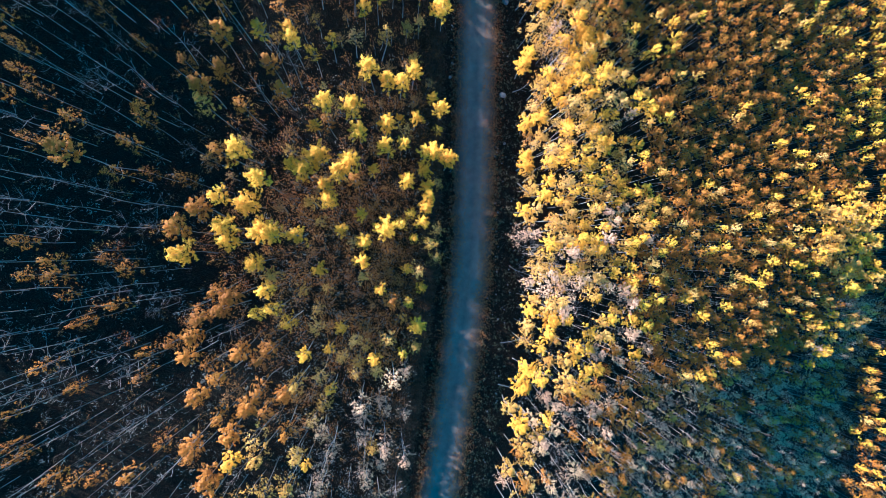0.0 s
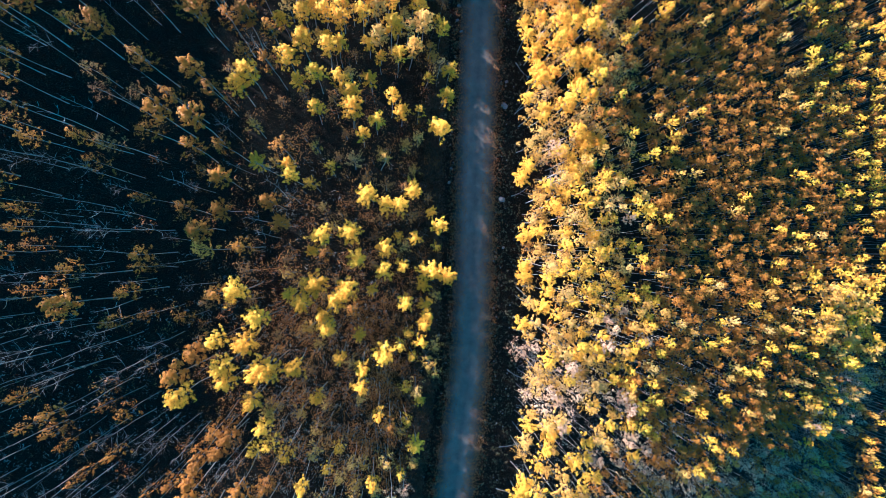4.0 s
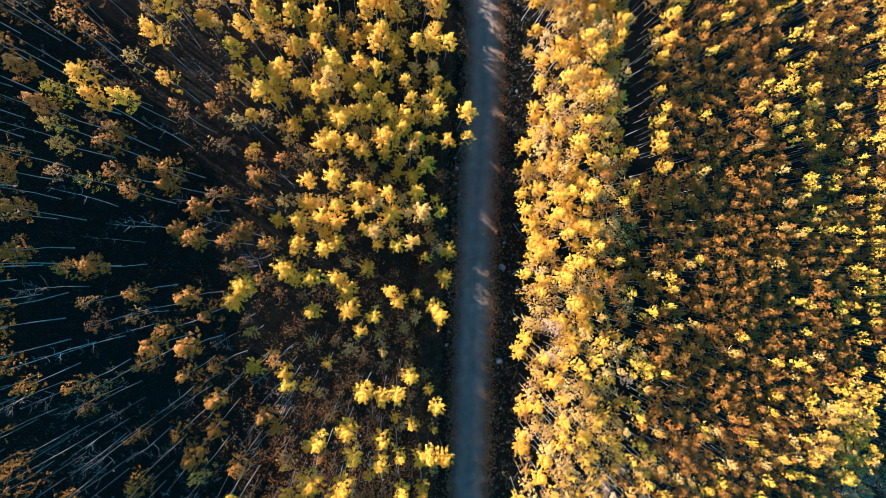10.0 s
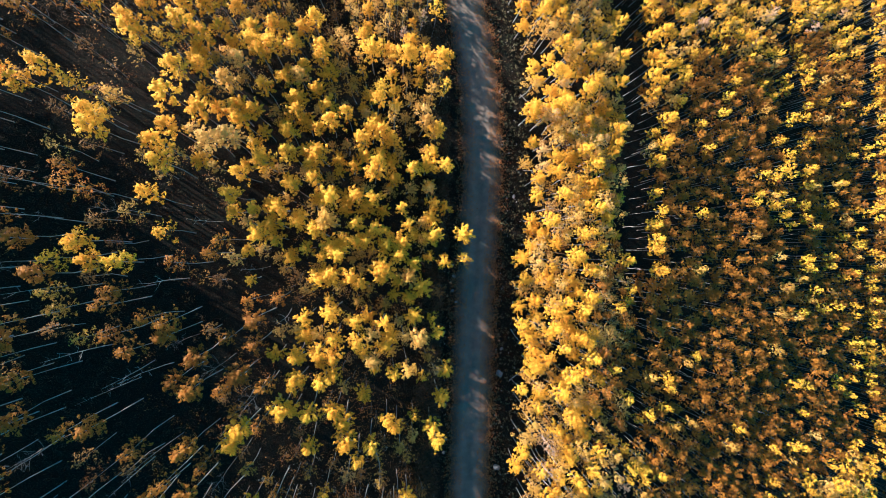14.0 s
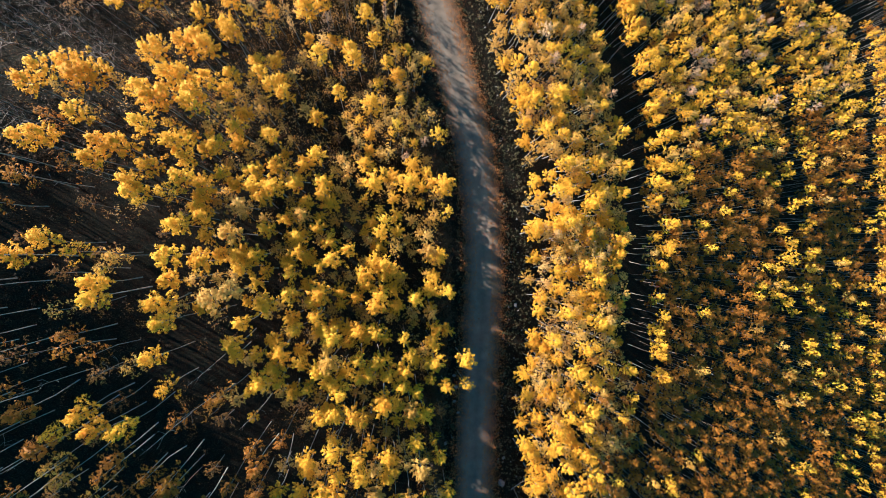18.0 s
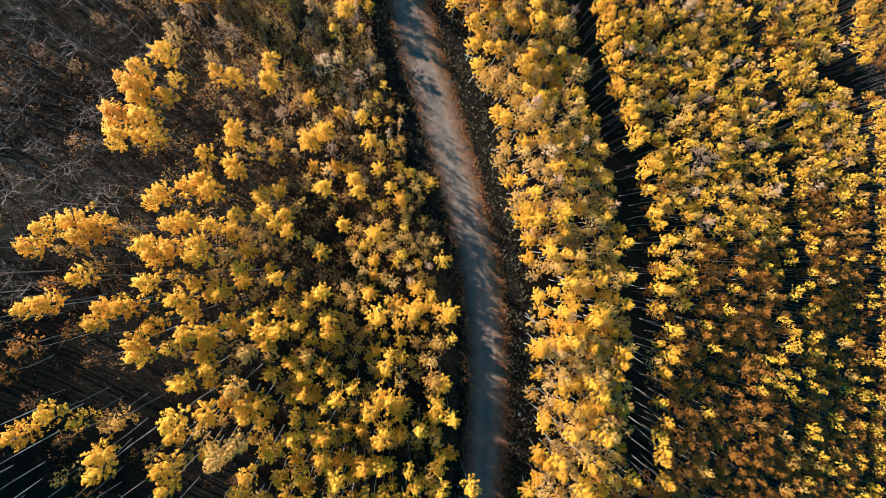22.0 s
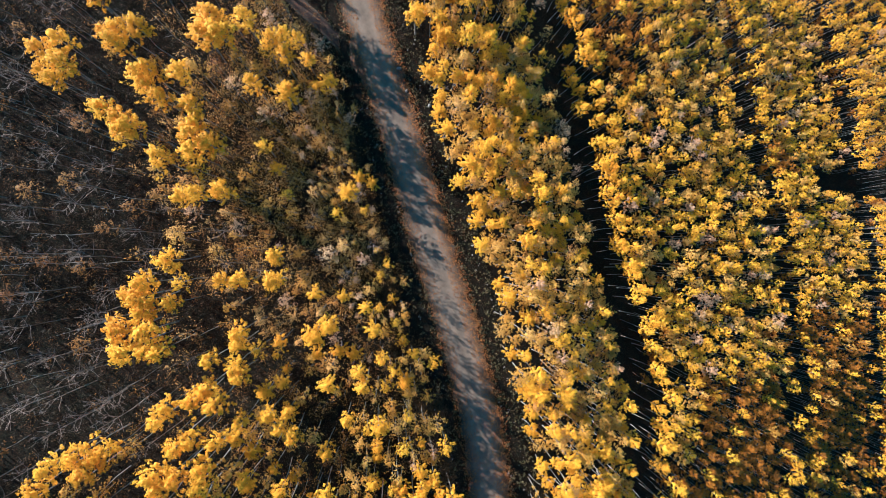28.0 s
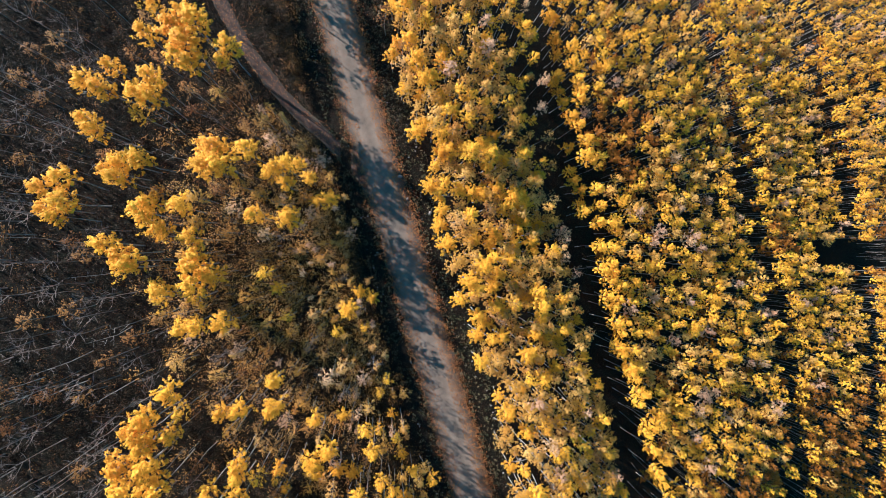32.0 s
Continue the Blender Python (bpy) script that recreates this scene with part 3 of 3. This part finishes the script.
    (-1.6, 43.4, 2.4), (-0.1, 42.6, 2.3), (-3.3, 40.5, 2.3), (0.2, 39.8, 2.2), (-9.4, 39.9, 1.9), (-6.6, 39.5, 2.7), (-11.6, 39.5, 2.2),
    (-9.1, 36.7, 2.3), (-1.1, 37.0, 1.7), (-9.9, 34.3, 3.2), (-2.2, 34.2, 2.4), (0.2, 31.6, 1.7), (7.4, 36.1, 2.3), (6.5, 33.5, 2.1),
    (-1.6, 29.3, 2.0), (5.8, 29.2, 2.6), (-13.9, 24.0, 2.3), (-10.2, 23.2, 2.6), (-26.4, 51.5, 1.8),
]
THIRD_CROWNS = [
    (-1.4, 73.1, 2.8), (-18.7, 72.0, 3.4), (-13.3, 70.9, 3.5), (-7.3, 72.1, 3.0), (-22.8, 71.5, 3.3), (2.3, 73.0, 2.8), (6.8, 72.8, 2.7), (-18.9, 67.2, 3.3), (-1.1, 67.5, 2.2), (-18.9, 64.4, 3.6), (-25.5, 61.9, 3.2), (-3.8, 60.1, 2.6),
]
FOURTH_CROWNS = [
    (-26.7, 98.5, 3.7), (-27.0, 93.5, 4.9), (-24.7, 91.9, 3.1), (-16.6, 92.9, 3.0), (-16.6, 89.4, 3.2), (-19.6, 87.2, 4.1), (-22.9, 85.8, 3.0),
    (-21.2, 83.6, 3.2), (-28.7, 82.4, 4.2), (-22.3, 80.6, 3.7), (-19.4, 80.1, 3.4), (-9.4, 92.9, 2.6), (-7.4, 93.8, 2.2), (-6.1, 89.9, 3.8),
    (-3.4, 87.9, 3.1), (-7.5, 87.1, 2.5), (-9.1, 90.3, 2.2), (-12.6, 92.4, 1.9), (-19.5, 90.6, 2.2), (-12.4, 82.9, 2.7), (-8.4, 75.6, 3.0),
    (-12.9, 77.7, 2.9), (-17.0, 76.3, 2.6), (-22.9, 77.6, 2.2), (-26.5, 74.8, 3.2),
]
FIFTH_CROWNS = [
    (-24.3, 75.0, 2.5), (-30.4, 75.1, 3.2), (-20.5, 76.0, 2.5), (-32.6, 81.4, 3.3), (-27.9, 77.6, 2.2), (-14.1, 101.3, 2.2), (-16.9, 99.0, 2.2),
    (-13.2, 98.8, 2.5), (-1.5, 99.2, 1.9), (-8.8, 97.1, 2.2), (-6.1, 97.0, 2.2), (-18.4, 99.0, 1.9), (-27.6, 126.4, 3.8), (-28.8, 124.5, 3.1),
    (-19.4, 126.2, 5.6), (-16.1, 127.4, 2.5), (-12.9, 124.3, 2.9), (-11.4, 125.9, 2.9), (-8.8, 122.7, 3.2), (-34.4, 122.5, 4.3), (-34.9, 120.5, 3.1),
    (-26.6, 121.0, 3.4), (-25.5, 118.7, 3.4), (-22.8, 120.9, 2.8), (-21.5, 117.7, 2.5),
]
SIXTH_CROWNS = [
    (-15.2, 120.1, 2.2), (-29.8, 116.9, 2.8), (-27.4, 115.3, 4.0), (-20.9, 113.9, 4.7), (-24.0, 111.9, 2.8), (-21.6, 108.7, 3.1), (-18.3, 108.2, 2.5),
    (-4.2, 111.6, 2.5), (-2.6, 110.7, 2.2), (-5.4, 109.3, 2.2), (-3.6, 107.2, 1.9), (-23.6, 101.7, 2.8), (-13.7, 101.3, 2.2), (-13.1, 98.9, 2.5),
    (-26.4, 96.8, 3.7), (-0.8, 100.6, 1.9), (-6.6, 106.5, 1.9), (-22.5, 139.8, 5.6), (-21.9, 137.1, 3.8), (-26.7, 139.3, 2.5), (-18.0, 138.4, 2.8),
    (-31.3, 133.6, 3.7), (-26.0, 133.2, 4.4), (-31.5, 129.0, 3.1),
]
r = random.Random(3)
for crowns in (FIRST_CROWNS, SECOND_CROWNS, THIRD_CROWNS, FOURTH_CROWNS, FIFTH_CROWNS, SIXTH_CROWNS):
    for x, y, wide in crowns:
        wide *= 1.12 if y < 60 else 1.0
        s = x - float(road_x(y))
        high = 12.0 - 1.0 * max(0.0, min(1.0, (y - 55) / 30))
        if s > -9:
            high = 10.2 if y < 84 else 7.0
        mat = SHADED_AMBER if x < -18 and y < 50 else YELLOW
        stems = 1 if wide < 2.9 else (2 if wide < 3.9 else 3)
        for i in range(stems):
            far, turn = (0.24 * wide, 2.1 * i + x) if stems > 1 else (0.0, 0.0)
            plant(x + far * math.cos(turn), y + far * math.sin(turn), "full" if wide > 1.9 or s < -14 else "lean", mat,
                  high * r.uniform(0.94, 1.06), (1.0, 0.72, 0.64)[stems - 1] * wide / FULL_WIDTH, "west")


r = random.Random(5)
y = -56.0
while y < 176:
    y += 2.2
    x = -68.0 + (int(y / 2.2) % 2) * 1.1
    while x < 14:
        x += 2.25
        px, py = x + r.uniform(-0.95, 0.95), y + r.uniform(-0.95, 0.95)
        s = px - float(road_x(py))
        if py < -33 - 0.1 * abs(px) or py > 158 + 0.1 * abs(px) or s > -5.0 + 0.5 * math.sin(py * 0.8) or side_gap(px, py) < 2.0 or between(px, py):
            continue
        if crowded(px, py, 1.3):
            continue
        got = west_tree(px, py, s, r)
        if got:
            plant(px, py, *got, "west")
for i in range(2400):
    py, px = r.uniform(-30, 152), r.uniform(-40, 6)
    s = px - float(road_x(py))
    what = plan(WEST, px, py, -50, 5.0, r)
    if s > -6.2 or what != "b" or side_gap(px, py) < 2.5 or between(px, py) or crowded(px, py, 1.2):
        continue
    plant(px, py, "slim" if r.random() < 0.4 else "thin", (THICKET, THICKET, GOLD, PALE if py > 85 else BROWN)[r.randrange(4)], r.uniform(4.5, 8.0), r.uniform(0.8, 1.1), "west")
for i in range(2600):
    py, px = r.uniform(38, 92), r.uniform(-34, 6)
    if px - float(road_x(py)) < -5.5 and plan(WEST, px, py, -50, 5.0, r) in "Yo" and not crowded(px, py, 1.2):
        bright = r.random() < 0.45
        plant(px, py, "full" if bright else "lean", YELLOW if bright else GOLD, r.uniform(6.8, 8.8), r.uniform(0.72, 0.95), "west")
for i in range(300):
    py = r.uniform(76, 150)
    px = float(road_x(py)) - r.uniform(6.2, 13.5)
    if side_gap(px, py) > 2.2 and not between(px, py) and not crowded(px, py, 0.85):
        plant(px, py, "slim", (THICKET, PALE, GOLD)[r.randrange(3)], r.uniform(6.5, 8.8), r.uniform(0.7, 1.0), "west")
y = -66.0
while y < 182:
    y += 1.8
    s = 2.9 + (int(y / 1.8) % 2) * 0.9
    while s < 135:
        s += 1.75 if s < 21 else 1.8
        py = y + r.uniform(-0.75, 0.75)
        px = s + float(road_x(py)) + r.uniform(-0.75, 0.75)
        if px > 119 or py < -28 - 0.26 * px or py > 152 + 0.27 * px or px - float(road_x(py)) < (5.2 if py > 2 else 6.5) or crowded(px, py, 1.15):
            continue
        got = east_tree(px, py, px - float(road_x(py)), r)
        if got:
            plant(px, py, *got, "east")
for i in range(3000):
    py, px = r.uniform(-30, 165), r.uniform(30, 117)
    if px - float(road_x(py)) < 22 or -2.5 < near_lane(px, py) < 1.9 or (82 < px < 106 and 113.0 < py < 118.5) or east_plan(px, py, r) == "t" or crowded(px, py, 0.9):
        continue
    plant(px, py, "far", SHADED_AMBER, r.uniform(5.0, 6.8), r.uniform(0.7, 1.0), "east")

for i in range(2000):
    py = r.uniform(-5, 160)
    px = float(road_x(py)) + r.uniform(6.5, 22)
    if not -2.5 < near_lane(px, py) < 1.9 and not crowded(px, py, 0.9):
        plant(px, py, "lean" if py > 60 else "thin", GOLD if r.random() < 0.75 else THICKET, r.uniform(6.2, 8.6), r.uniform(0.85, 1.1), "east")

LABELS = {
    "full": ("tall slim aspen with a full bright yellow crown", "aspen tree"),
    "lean": ("slim aspen with a sparse golden crown", "aspen tree"),
    "thin": ("thin aspen with a few last dry leaves", "aspen tree"),
    "slim": ("slim columnar aspen with thin brown-gold leaves", "aspen tree"),
    "bare": ("bare pale-barked aspen with fanning grey twigs", "bare tree"),
    "pole": ("tall bare pole-like aspen with short side twigs", "bare tree"),
    "far": ("young slim aspen with a small golden crown", "aspen tree"),
    "young": ("young slim aspen with a small golden crown", "aspen tree"),
}
NAMES = {"full": "aspen_tree", "lean": "sparse_aspen", "thin": "thin_aspen", "slim": "slim_aspen", "bare": "bare_aspen", "pole": "pole_aspen", "far": "young_aspen", "young": "young_aspen"}
GROUPS = {"west": "aspens above the road", "east": "aspens below the road"}


def tree_pose(x, y, height, width, rr):
    h = height / 12.0
    return (Matrix.Translation((x, y, float(rise(x, y)))) @ pose(0, 0, 0, rr.uniform(-2.5, 2.5), rr.uniform(-2.5, 2.5), rr.uniform(0, 360))
            @ Matrix.Diagonal((width, width, h, 1)))


MASTERS = {}


def tree_thing(kind, mat, i, side, bark, m):
    """A tree of its own: built once for each kind, leaf and shape, then copied."""
    key = (kind, mat.name if mat else "", i, side, bark.name)
    if key in MASTERS:
        return copy_thing(MASTERS[key], m)
    trunk, branches, crown = KINDS[kind][i]
    base = new(("plantation_" if side == "east" else "") + NAMES[kind])
    part("trunk", *trunk, bark, base, smooth=True)
    if kind in ("bare", "pole"):
        for branch in branches:
            part("branch", *branch, TWIG_SHADED_TRUNK if kind == "bare" else BARK, base)
    else:
        tagged(part("branchwork", *joined(branches), TWIG_SHADED_TRUNK, base), kind="stuff")
    if crown is not None:
        part("crown", *crown, mat, base)
    label, category = LABELS[kind]
    tagged(base, label, category, GROUPS[side])
    base.matrix_basis = m
    MASTERS[key] = base
    return base


def stand(name, label, trees, rr):
    """Trees past counting: trunks, branches and crowns of a whole stand."""
    base = tagged(new(name), label, "trees", kind="stuff")
    heap = {}
    for x, y, kind, mat, height, width, side in trees:
        m = np.array(tree_pose(x, y, height, width, rr))
        tint = rr.random()
        shapes = KINDS["far" if kind == "full" and x > 45 else kind]
        trunk, branches, crown = shapes[rr.randrange(len(shapes))]
        rings = np.concatenate([trunk[0][:4], trunk[0][8:12], trunk[0][20:]])
        few = branches[::6] if crown is not None else branches
        for which, shape, mt in (("trunks", (rings, trunk[1][:8]), TWIG_SHADED_TRUNK if (kind in ("young", "far") and height < 8.8) or (side == "east" and y < 0) or (x < -12 and (y < 24 or kind == "bare")) else BARK), ("branches", joined(few), BARK if kind == "pole" and y > 24 else TWIG_SHADED_TRUNK), ("crowns", crown, mat)):
            if shape is not None and mt is not None:
                v, f = shape
                h = heap.setdefault((which, mt.name), [mt, [], [], [], 0])
                h[1].append(v @ m[:3, :3].T + m[:3, 3])
                h[2].append(f + h[4])
                h[3].append(np.full(len(v), tint))
                h[4] += len(v)
    for (which, _), (mt, vs, fs, ts, _n) in heap.items():
        part(which, np.concatenate(vs), np.concatenate(fs), mt, base, tint=np.concatenate(ts))


# Trees nearest the road and the flight stand singly, the others as stands.
rr = random.Random(11)
limit = {("full", "west"): 300, ("lean", "west"): 180, ("thin", "west"): 180, ("bare", "west"): 45, ("pole", "west"): 40, ("slim", "west"): 150, ("full", "east"): 300, ("lean", "east"): 60, ("thin", "east"): 90,
         ("bare", "east"): 20, ("pole", "east"): 15, ("young", "east"): 300}
rest = {}
order = sorted(range(len(PLANTED)), key=lambda i: abs(PLANTED[i][0] - 8) + 0.12 * abs(PLANTED[i][1] - 58))
for i in order:
    x, y, kind, mat, height, width, side = PLANTED[i]
    left = limit.get((kind, side), 0)
    if left > 0 and -40 < y < 165:
        limit[(kind, side)] = left - 1
        tree_thing(kind, mat, rr.randrange(len(KINDS[kind])), side, TWIG_SHADED_TRUNK if (side == "east" and y < 4) or (x < -12 and (y < 24 or kind == "bare")) else BARK, tree_pose(x, y, height, width, rr))
    else:
        where = "aspen_stand_uphill" if side == "west" else "aspen_stand_downhill"
        rest.setdefault(where, []).append(PLANTED[i])
stand("aspen_stand_uphill", "dense uphill stand of half-bare golden aspens", rest.get("aspen_stand_uphill", []), rr)
stand("aspen_stand_downhill", "dense planted stand of golden aspens down the slope", rest.get("aspen_stand_downhill", []), rr)

# The thicket of saplings below the crowns, lower towards the road.
thicket = []
for i in range(9200):
    y = rr.uniform(-32, 152)
    x = rr.uniform(-30, 9)
    s = x - float(road_x(y))
    much = 1.5 * zone(x, y, -7, 115, 14, 16) + 0.12 * zone(x, y, -10, 82, 18, 14) + 0.10 * zone(x, y, -2, 35, 9, 25) + 0.9 * zone(x, y, -3, 0, 12, 15)
    if s > (-5.4 if y < 82 else -6.5) or rr.random() > 1.1 * much or side_gap(x, y) < 2.2 or between(x, y):
        continue
    high = min(4.6, 0.4 * (-2.2 - s) + 0.6) * rr.uniform(0.55, 1.05)
    thicket.append((x, y, "sapling", (THICKET if rr.random() < 0.85 else BROWN) if y > 45 else RUST, high, rr.uniform(0.5, 0.75), "west"))
stand("sapling_thicket", "dense thicket of thin saplings with last brown-gold leaves", thicket, rr)


# ---- undergrowth and small things ----
def scatter(name, label, category, places, mat, count, spread, size, flat, lift, seed):
    """Low plants or leaves past counting, at the given places."""
    q = np.random.default_rng(seed)
    c = np.stack([places[:, 0], places[:, 1], rise(places[:, 0], places[:, 1]) + lift], 1)
    v, f = leaves(q, c, np.full(len(c), spread) * q.uniform(0.5, 1.3, len(c)), count, size, flat)
    low = rise(v[:, 0], v[:, 1]) + 0.012
    v[:, 2] = np.maximum(v[:, 2], low + 0.1 * np.abs(v[:, 2] - low))
    ob = part(name, v, f, mat, tint=np.repeat(q.random(len(c)), count * 3))
    tagged(ob, label, category, kind="stuff")


q = np.random.default_rng(21)
p = np.stack([np.concatenate([q.uniform(-50, 100, 15000), q.uniform(-46, 2, 13000)]), np.concatenate([q.uniform(-52, 170, 15000), q.uniform(74, 152, 13000)])], 1)
s = p[:, 0] - road_x(p[:, 1])
p = p[((s < np.where(p[:, 1] > 80, -6.2, -4.4)) | ((s > 4.0) & (s < 9)) | (q.random(len(p)) < 0.25)) & (np.abs(s) > 4.0) & (side_gap(p[:, 0], p[:, 1]) > 1.2)]
scatter("undergrowth", "knee-high brown undergrowth and dead bracken, darkened as in shade", "undergrowth", p, SHADED_SCRUB, 11, 0.7, 0.095, 0.2, 0.3, 22)

p = np.stack([np.where(q.random(17000) < 0.42, q.uniform(-46, 6, 17000), q.uniform(17, 112, 17000)), q.uniform(-52, 26, 17000)], 1)
s = p[:, 0] - road_x(p[:, 1])
p = p[(np.abs(s) > 5.5) & (q.random(len(p)) < np.clip((26 - p[:, 1]) / 30, 0.15, 1)) & ((s < 0) | (p[:, 1] < 4)) & ((p[:, 0] > -14) | (q.random(len(p)) < 0.35))]
scatter("bent_grass", "bleached bent grass and weeds under the thin trees", "grass", p, BENT, 9, 0.75, 0.12, -0.2, 0.35, 31)

p = np.stack([q.uniform(-45, 8, 7000), np.where(q.random(7000) < 0.35, q.uniform(-30, 75, 7000), q.uniform(75, 150, 7000))], 1)
s = p[:, 0] - road_x(p[:, 1])
p = p[(s < -5.2) & (side_gap(p[:, 0], p[:, 1]) > 2.0) & (q.random(len(p)) < np.where((p[:, 1] > 98) & (p[:, 0] > -22), 0.85, np.where((p[:, 1] > 75) & (p[:, 0] > -26), 0.28, 0.14)) + 0.5 * np.clip(1 - ((p[:, 0] + 6) / 22) ** 2, 0, 1) * (np.abs(p[:, 1] - 65) > 32))]
scatter("understorey", "waist-high saplings with thin brown-gold leaves", "saplings", p, BROWN, 24, 1.0, 0.085, 0.2, 1.3, 26)

n = 60000
ly = q.uniform(-60, 175, n)
edge = np.where(q.random(n) < 0.36, -1, 1)
off = edge * np.maximum(1.95 + q.normal(size=n) * 0.72, np.where(q.random(n) < 0.06, 0.0, 1.1)) + q.normal(size=n) * 0.1
scatter("fallen_leaves", "drifts of orange-brown fallen leaves along the road", "leaf litter", np.stack([road_x(ly) + off, ly], 1), LITTER, 2, 0.25, 0.075, 3.0, 0.05, 23)
k = q.integers(0, len(SIDE_Y) - 1, 6000)
scatter("track_leaves", "rusty fallen leaves on the side track", "leaf litter", np.stack([SIDE_X[k] + q.normal(size=6000) * 0.7, SIDE_Y[k] + q.normal(size=6000) * 0.4], 1), LITTER, 2, 0.2, 0.065, 3.0, 0.05, 24)
n = 7000
ly = q.uniform(-60, 175, n)
off = np.where(q.random(n) < 0.45, -q.uniform(2.6, 5.2, n), q.uniform(2.8, 6.8, n))
scatter("verge_grass", "dry grass and weeds on the road verges", "grass", np.stack([road_x(ly) + off, ly], 1), GRASS, 8, 0.22, 0.10, -0.3, 0.14, 25)
n = 2400
ly = q.uniform(-40, 84, n)
off = -(4.7 + np.abs(q.normal(size=n)) * 1.6)
pl = np.stack([road_x(ly) + off, ly], 1)
scatter("roadside_saplings", "dense chest-high saplings with withered brown leaves, darkened as in shade, beside the road", "saplings", pl, SHADED_SCRUB, 22, 0.9, 0.125, -0.2, 2.2, 27)
n = 2200
ly = q.uniform(78, 150, n)
off = -(6.3 + np.abs(q.normal(size=n)) * 2.0)
pl = np.stack([road_x(ly) + off, ly], 1)
pl = pl[side_gap(pl[:, 0], pl[:, 1]) > 1.4]
scatter("roadside_scrub", "low scrub, darkened as in shade, at the foot of the roadside aspens", "scrub", pl, SHADED_SCRUB, 22, 0.7, 0.09, -0.2, 0.7, 28)


# Stones and fallen stems on the verges.
STONE = bark_material("grey_stone", (0.25, 0.23, 0.215), (0.12, 0.11, 0.10), 5.0)


def stone(x, y, size, turn, seed):
    """A weathered boulder, sunk a little into the verge."""
    bm = bmesh.new()
    bmesh.ops.create_icosphere(bm, subdivisions=2, radius=size)
    for v in bm.verts:
        k = 1 + 0.28 * noise.noise(v.co * (1.3 / size) + Vector((seed, 0, 0)))
        v.co = Vector((v.co.x * k * 1.15, v.co.y * k * 0.85, v.co.z * k * 0.62))
    me = bpy.data.meshes.new("stone")
    bm.to_mesh(me)
    bm.free()
    me.materials.append(STONE)
    ob = new("stone", me)
    ob.matrix_basis = pose(x, y, float(rise(x, y)) + 0.3 * size, 0, 0, turn)
    tagged(ob, "rounded grey stone half sunk in the road verge", "stone", "stones on the verges")


STONES = [(14.9, 21.5, 0.42), (15.3, 34.1, 0.45), (7.8, 23.7, 0.25), (8.1, 25.5, 0.20), (7.5, 22.1, 0.22), (8.9, 48.7, 0.22), (9.1, 47.2, 0.26), (8.9, 45.3, 0.22), (9.4, 43.8, 0.20), (7.7, 39.6, 0.25), (0.8, 126.1, 0.28), (5.9, 124.3, 0.22), (1.8, 123.2, 0.20), (-2.1, 116.1, 0.12), (4.8, 121.4, 0.25), (15.6, 37.4, 0.22), (17.3, 58.0, 0.25), (15.2, 15.0, 0.20), (17.3, 87.8, 0.20)]
rs = random.Random(9)
for i, (x, y, size) in enumerate(STONES):
    stone(x, y, size, rs.uniform(0, 360), i * 3.1)
n = 600
ly = q.uniform(-34, 155, n)
off = np.where(q.random(n) < 0.5, -q.uniform(3.0, 4.8, n), q.uniform(2.7, 6.0, n))
cx, cy = road_x(ly) + off, ly
cz, cs, ct = rise(cx, cy), q.uniform(0.04, 0.13, n), q.uniform(0, 6.28, n)
box = np.array([(-1, -1, -0.3), (1, -0.8, -0.3), (0.9, 1, -0.3), (-0.8, 0.9, -0.3), (-0.6, -0.5, 0.7), (0.5, -0.6, 0.6), (0.6, 0.5, 0.75), (-0.5, 0.6, 0.6)])
rot = np.stack([np.stack([np.cos(ct), -np.sin(ct)], -1), np.stack([np.sin(ct), np.cos(ct)], -1)], -2)
v = np.repeat(box[None], n, 0) * cs[:, None, None]
v[:, :, :2] = np.einsum("nij,nkj->nki", rot, v[:, :, :2])
v += np.stack([cx, cy, cz], -1)[:, None]
f = np.array([(0, 1, 5, 4), (1, 2, 6, 5), (2, 3, 7, 6), (3, 0, 4, 7), (4, 5, 6, 7)])
tagged(part("pebbles", v.reshape(-1, 3), (f[None] + 8 * np.arange(n)[:, None, None]).reshape(-1, 4), STONE), "loose grey pebbles scattered along the verges", "pebbles", kind="stuff")


def fallen_stem(x, y, long, turn, lean, seed):
    """A broken pale stem lying or leaning at the edge of the stand."""
    base = new("fallen_stem")
    fr = np.random.default_rng(seed)
    t = np.linspace(0, 1, 6)
    pts = np.stack([t * long, fr.normal() * 0.25 * np.sin(t * 3), 0.05 + t * long * math.sin(radians(lean)) + 0.02 * fr.normal(size=6)], 1)
    part("stem", *tube(pts, 0.075 * (1.05 - 0.8 * t), 5), BARK, base, smooth=True)
    for k in range(3):
        i = 2 + k
        tip = pts[i] + np.array([0.5, fr.choice([-1, 1]) * fr.uniform(0.4, 0.8), 0.25])
        part("side_branch", *tube([pts[i], (pts[i] + tip) / 2, tip], [0.03, 0.02, 0.008], 4), TWIG_SHADED_TRUNK, base)
    base.matrix_basis = pose(x, y, float(rise(x, y)), 0, 0, turn)
    tagged(base, "broken pale stem leaning out from the trees over the verge", "fallen branch", "fallen stems on the verge")


for i in range(16):
    fy = -20 + i * 10.5 + rs.uniform(-3, 3)
    fallen_stem(float(road_x(fy)) + rs.uniform(5.0, 6.2), fy, rs.uniform(2.0, 3.6), rs.uniform(-50, 40), rs.uniform(3, 28), 50 + i)
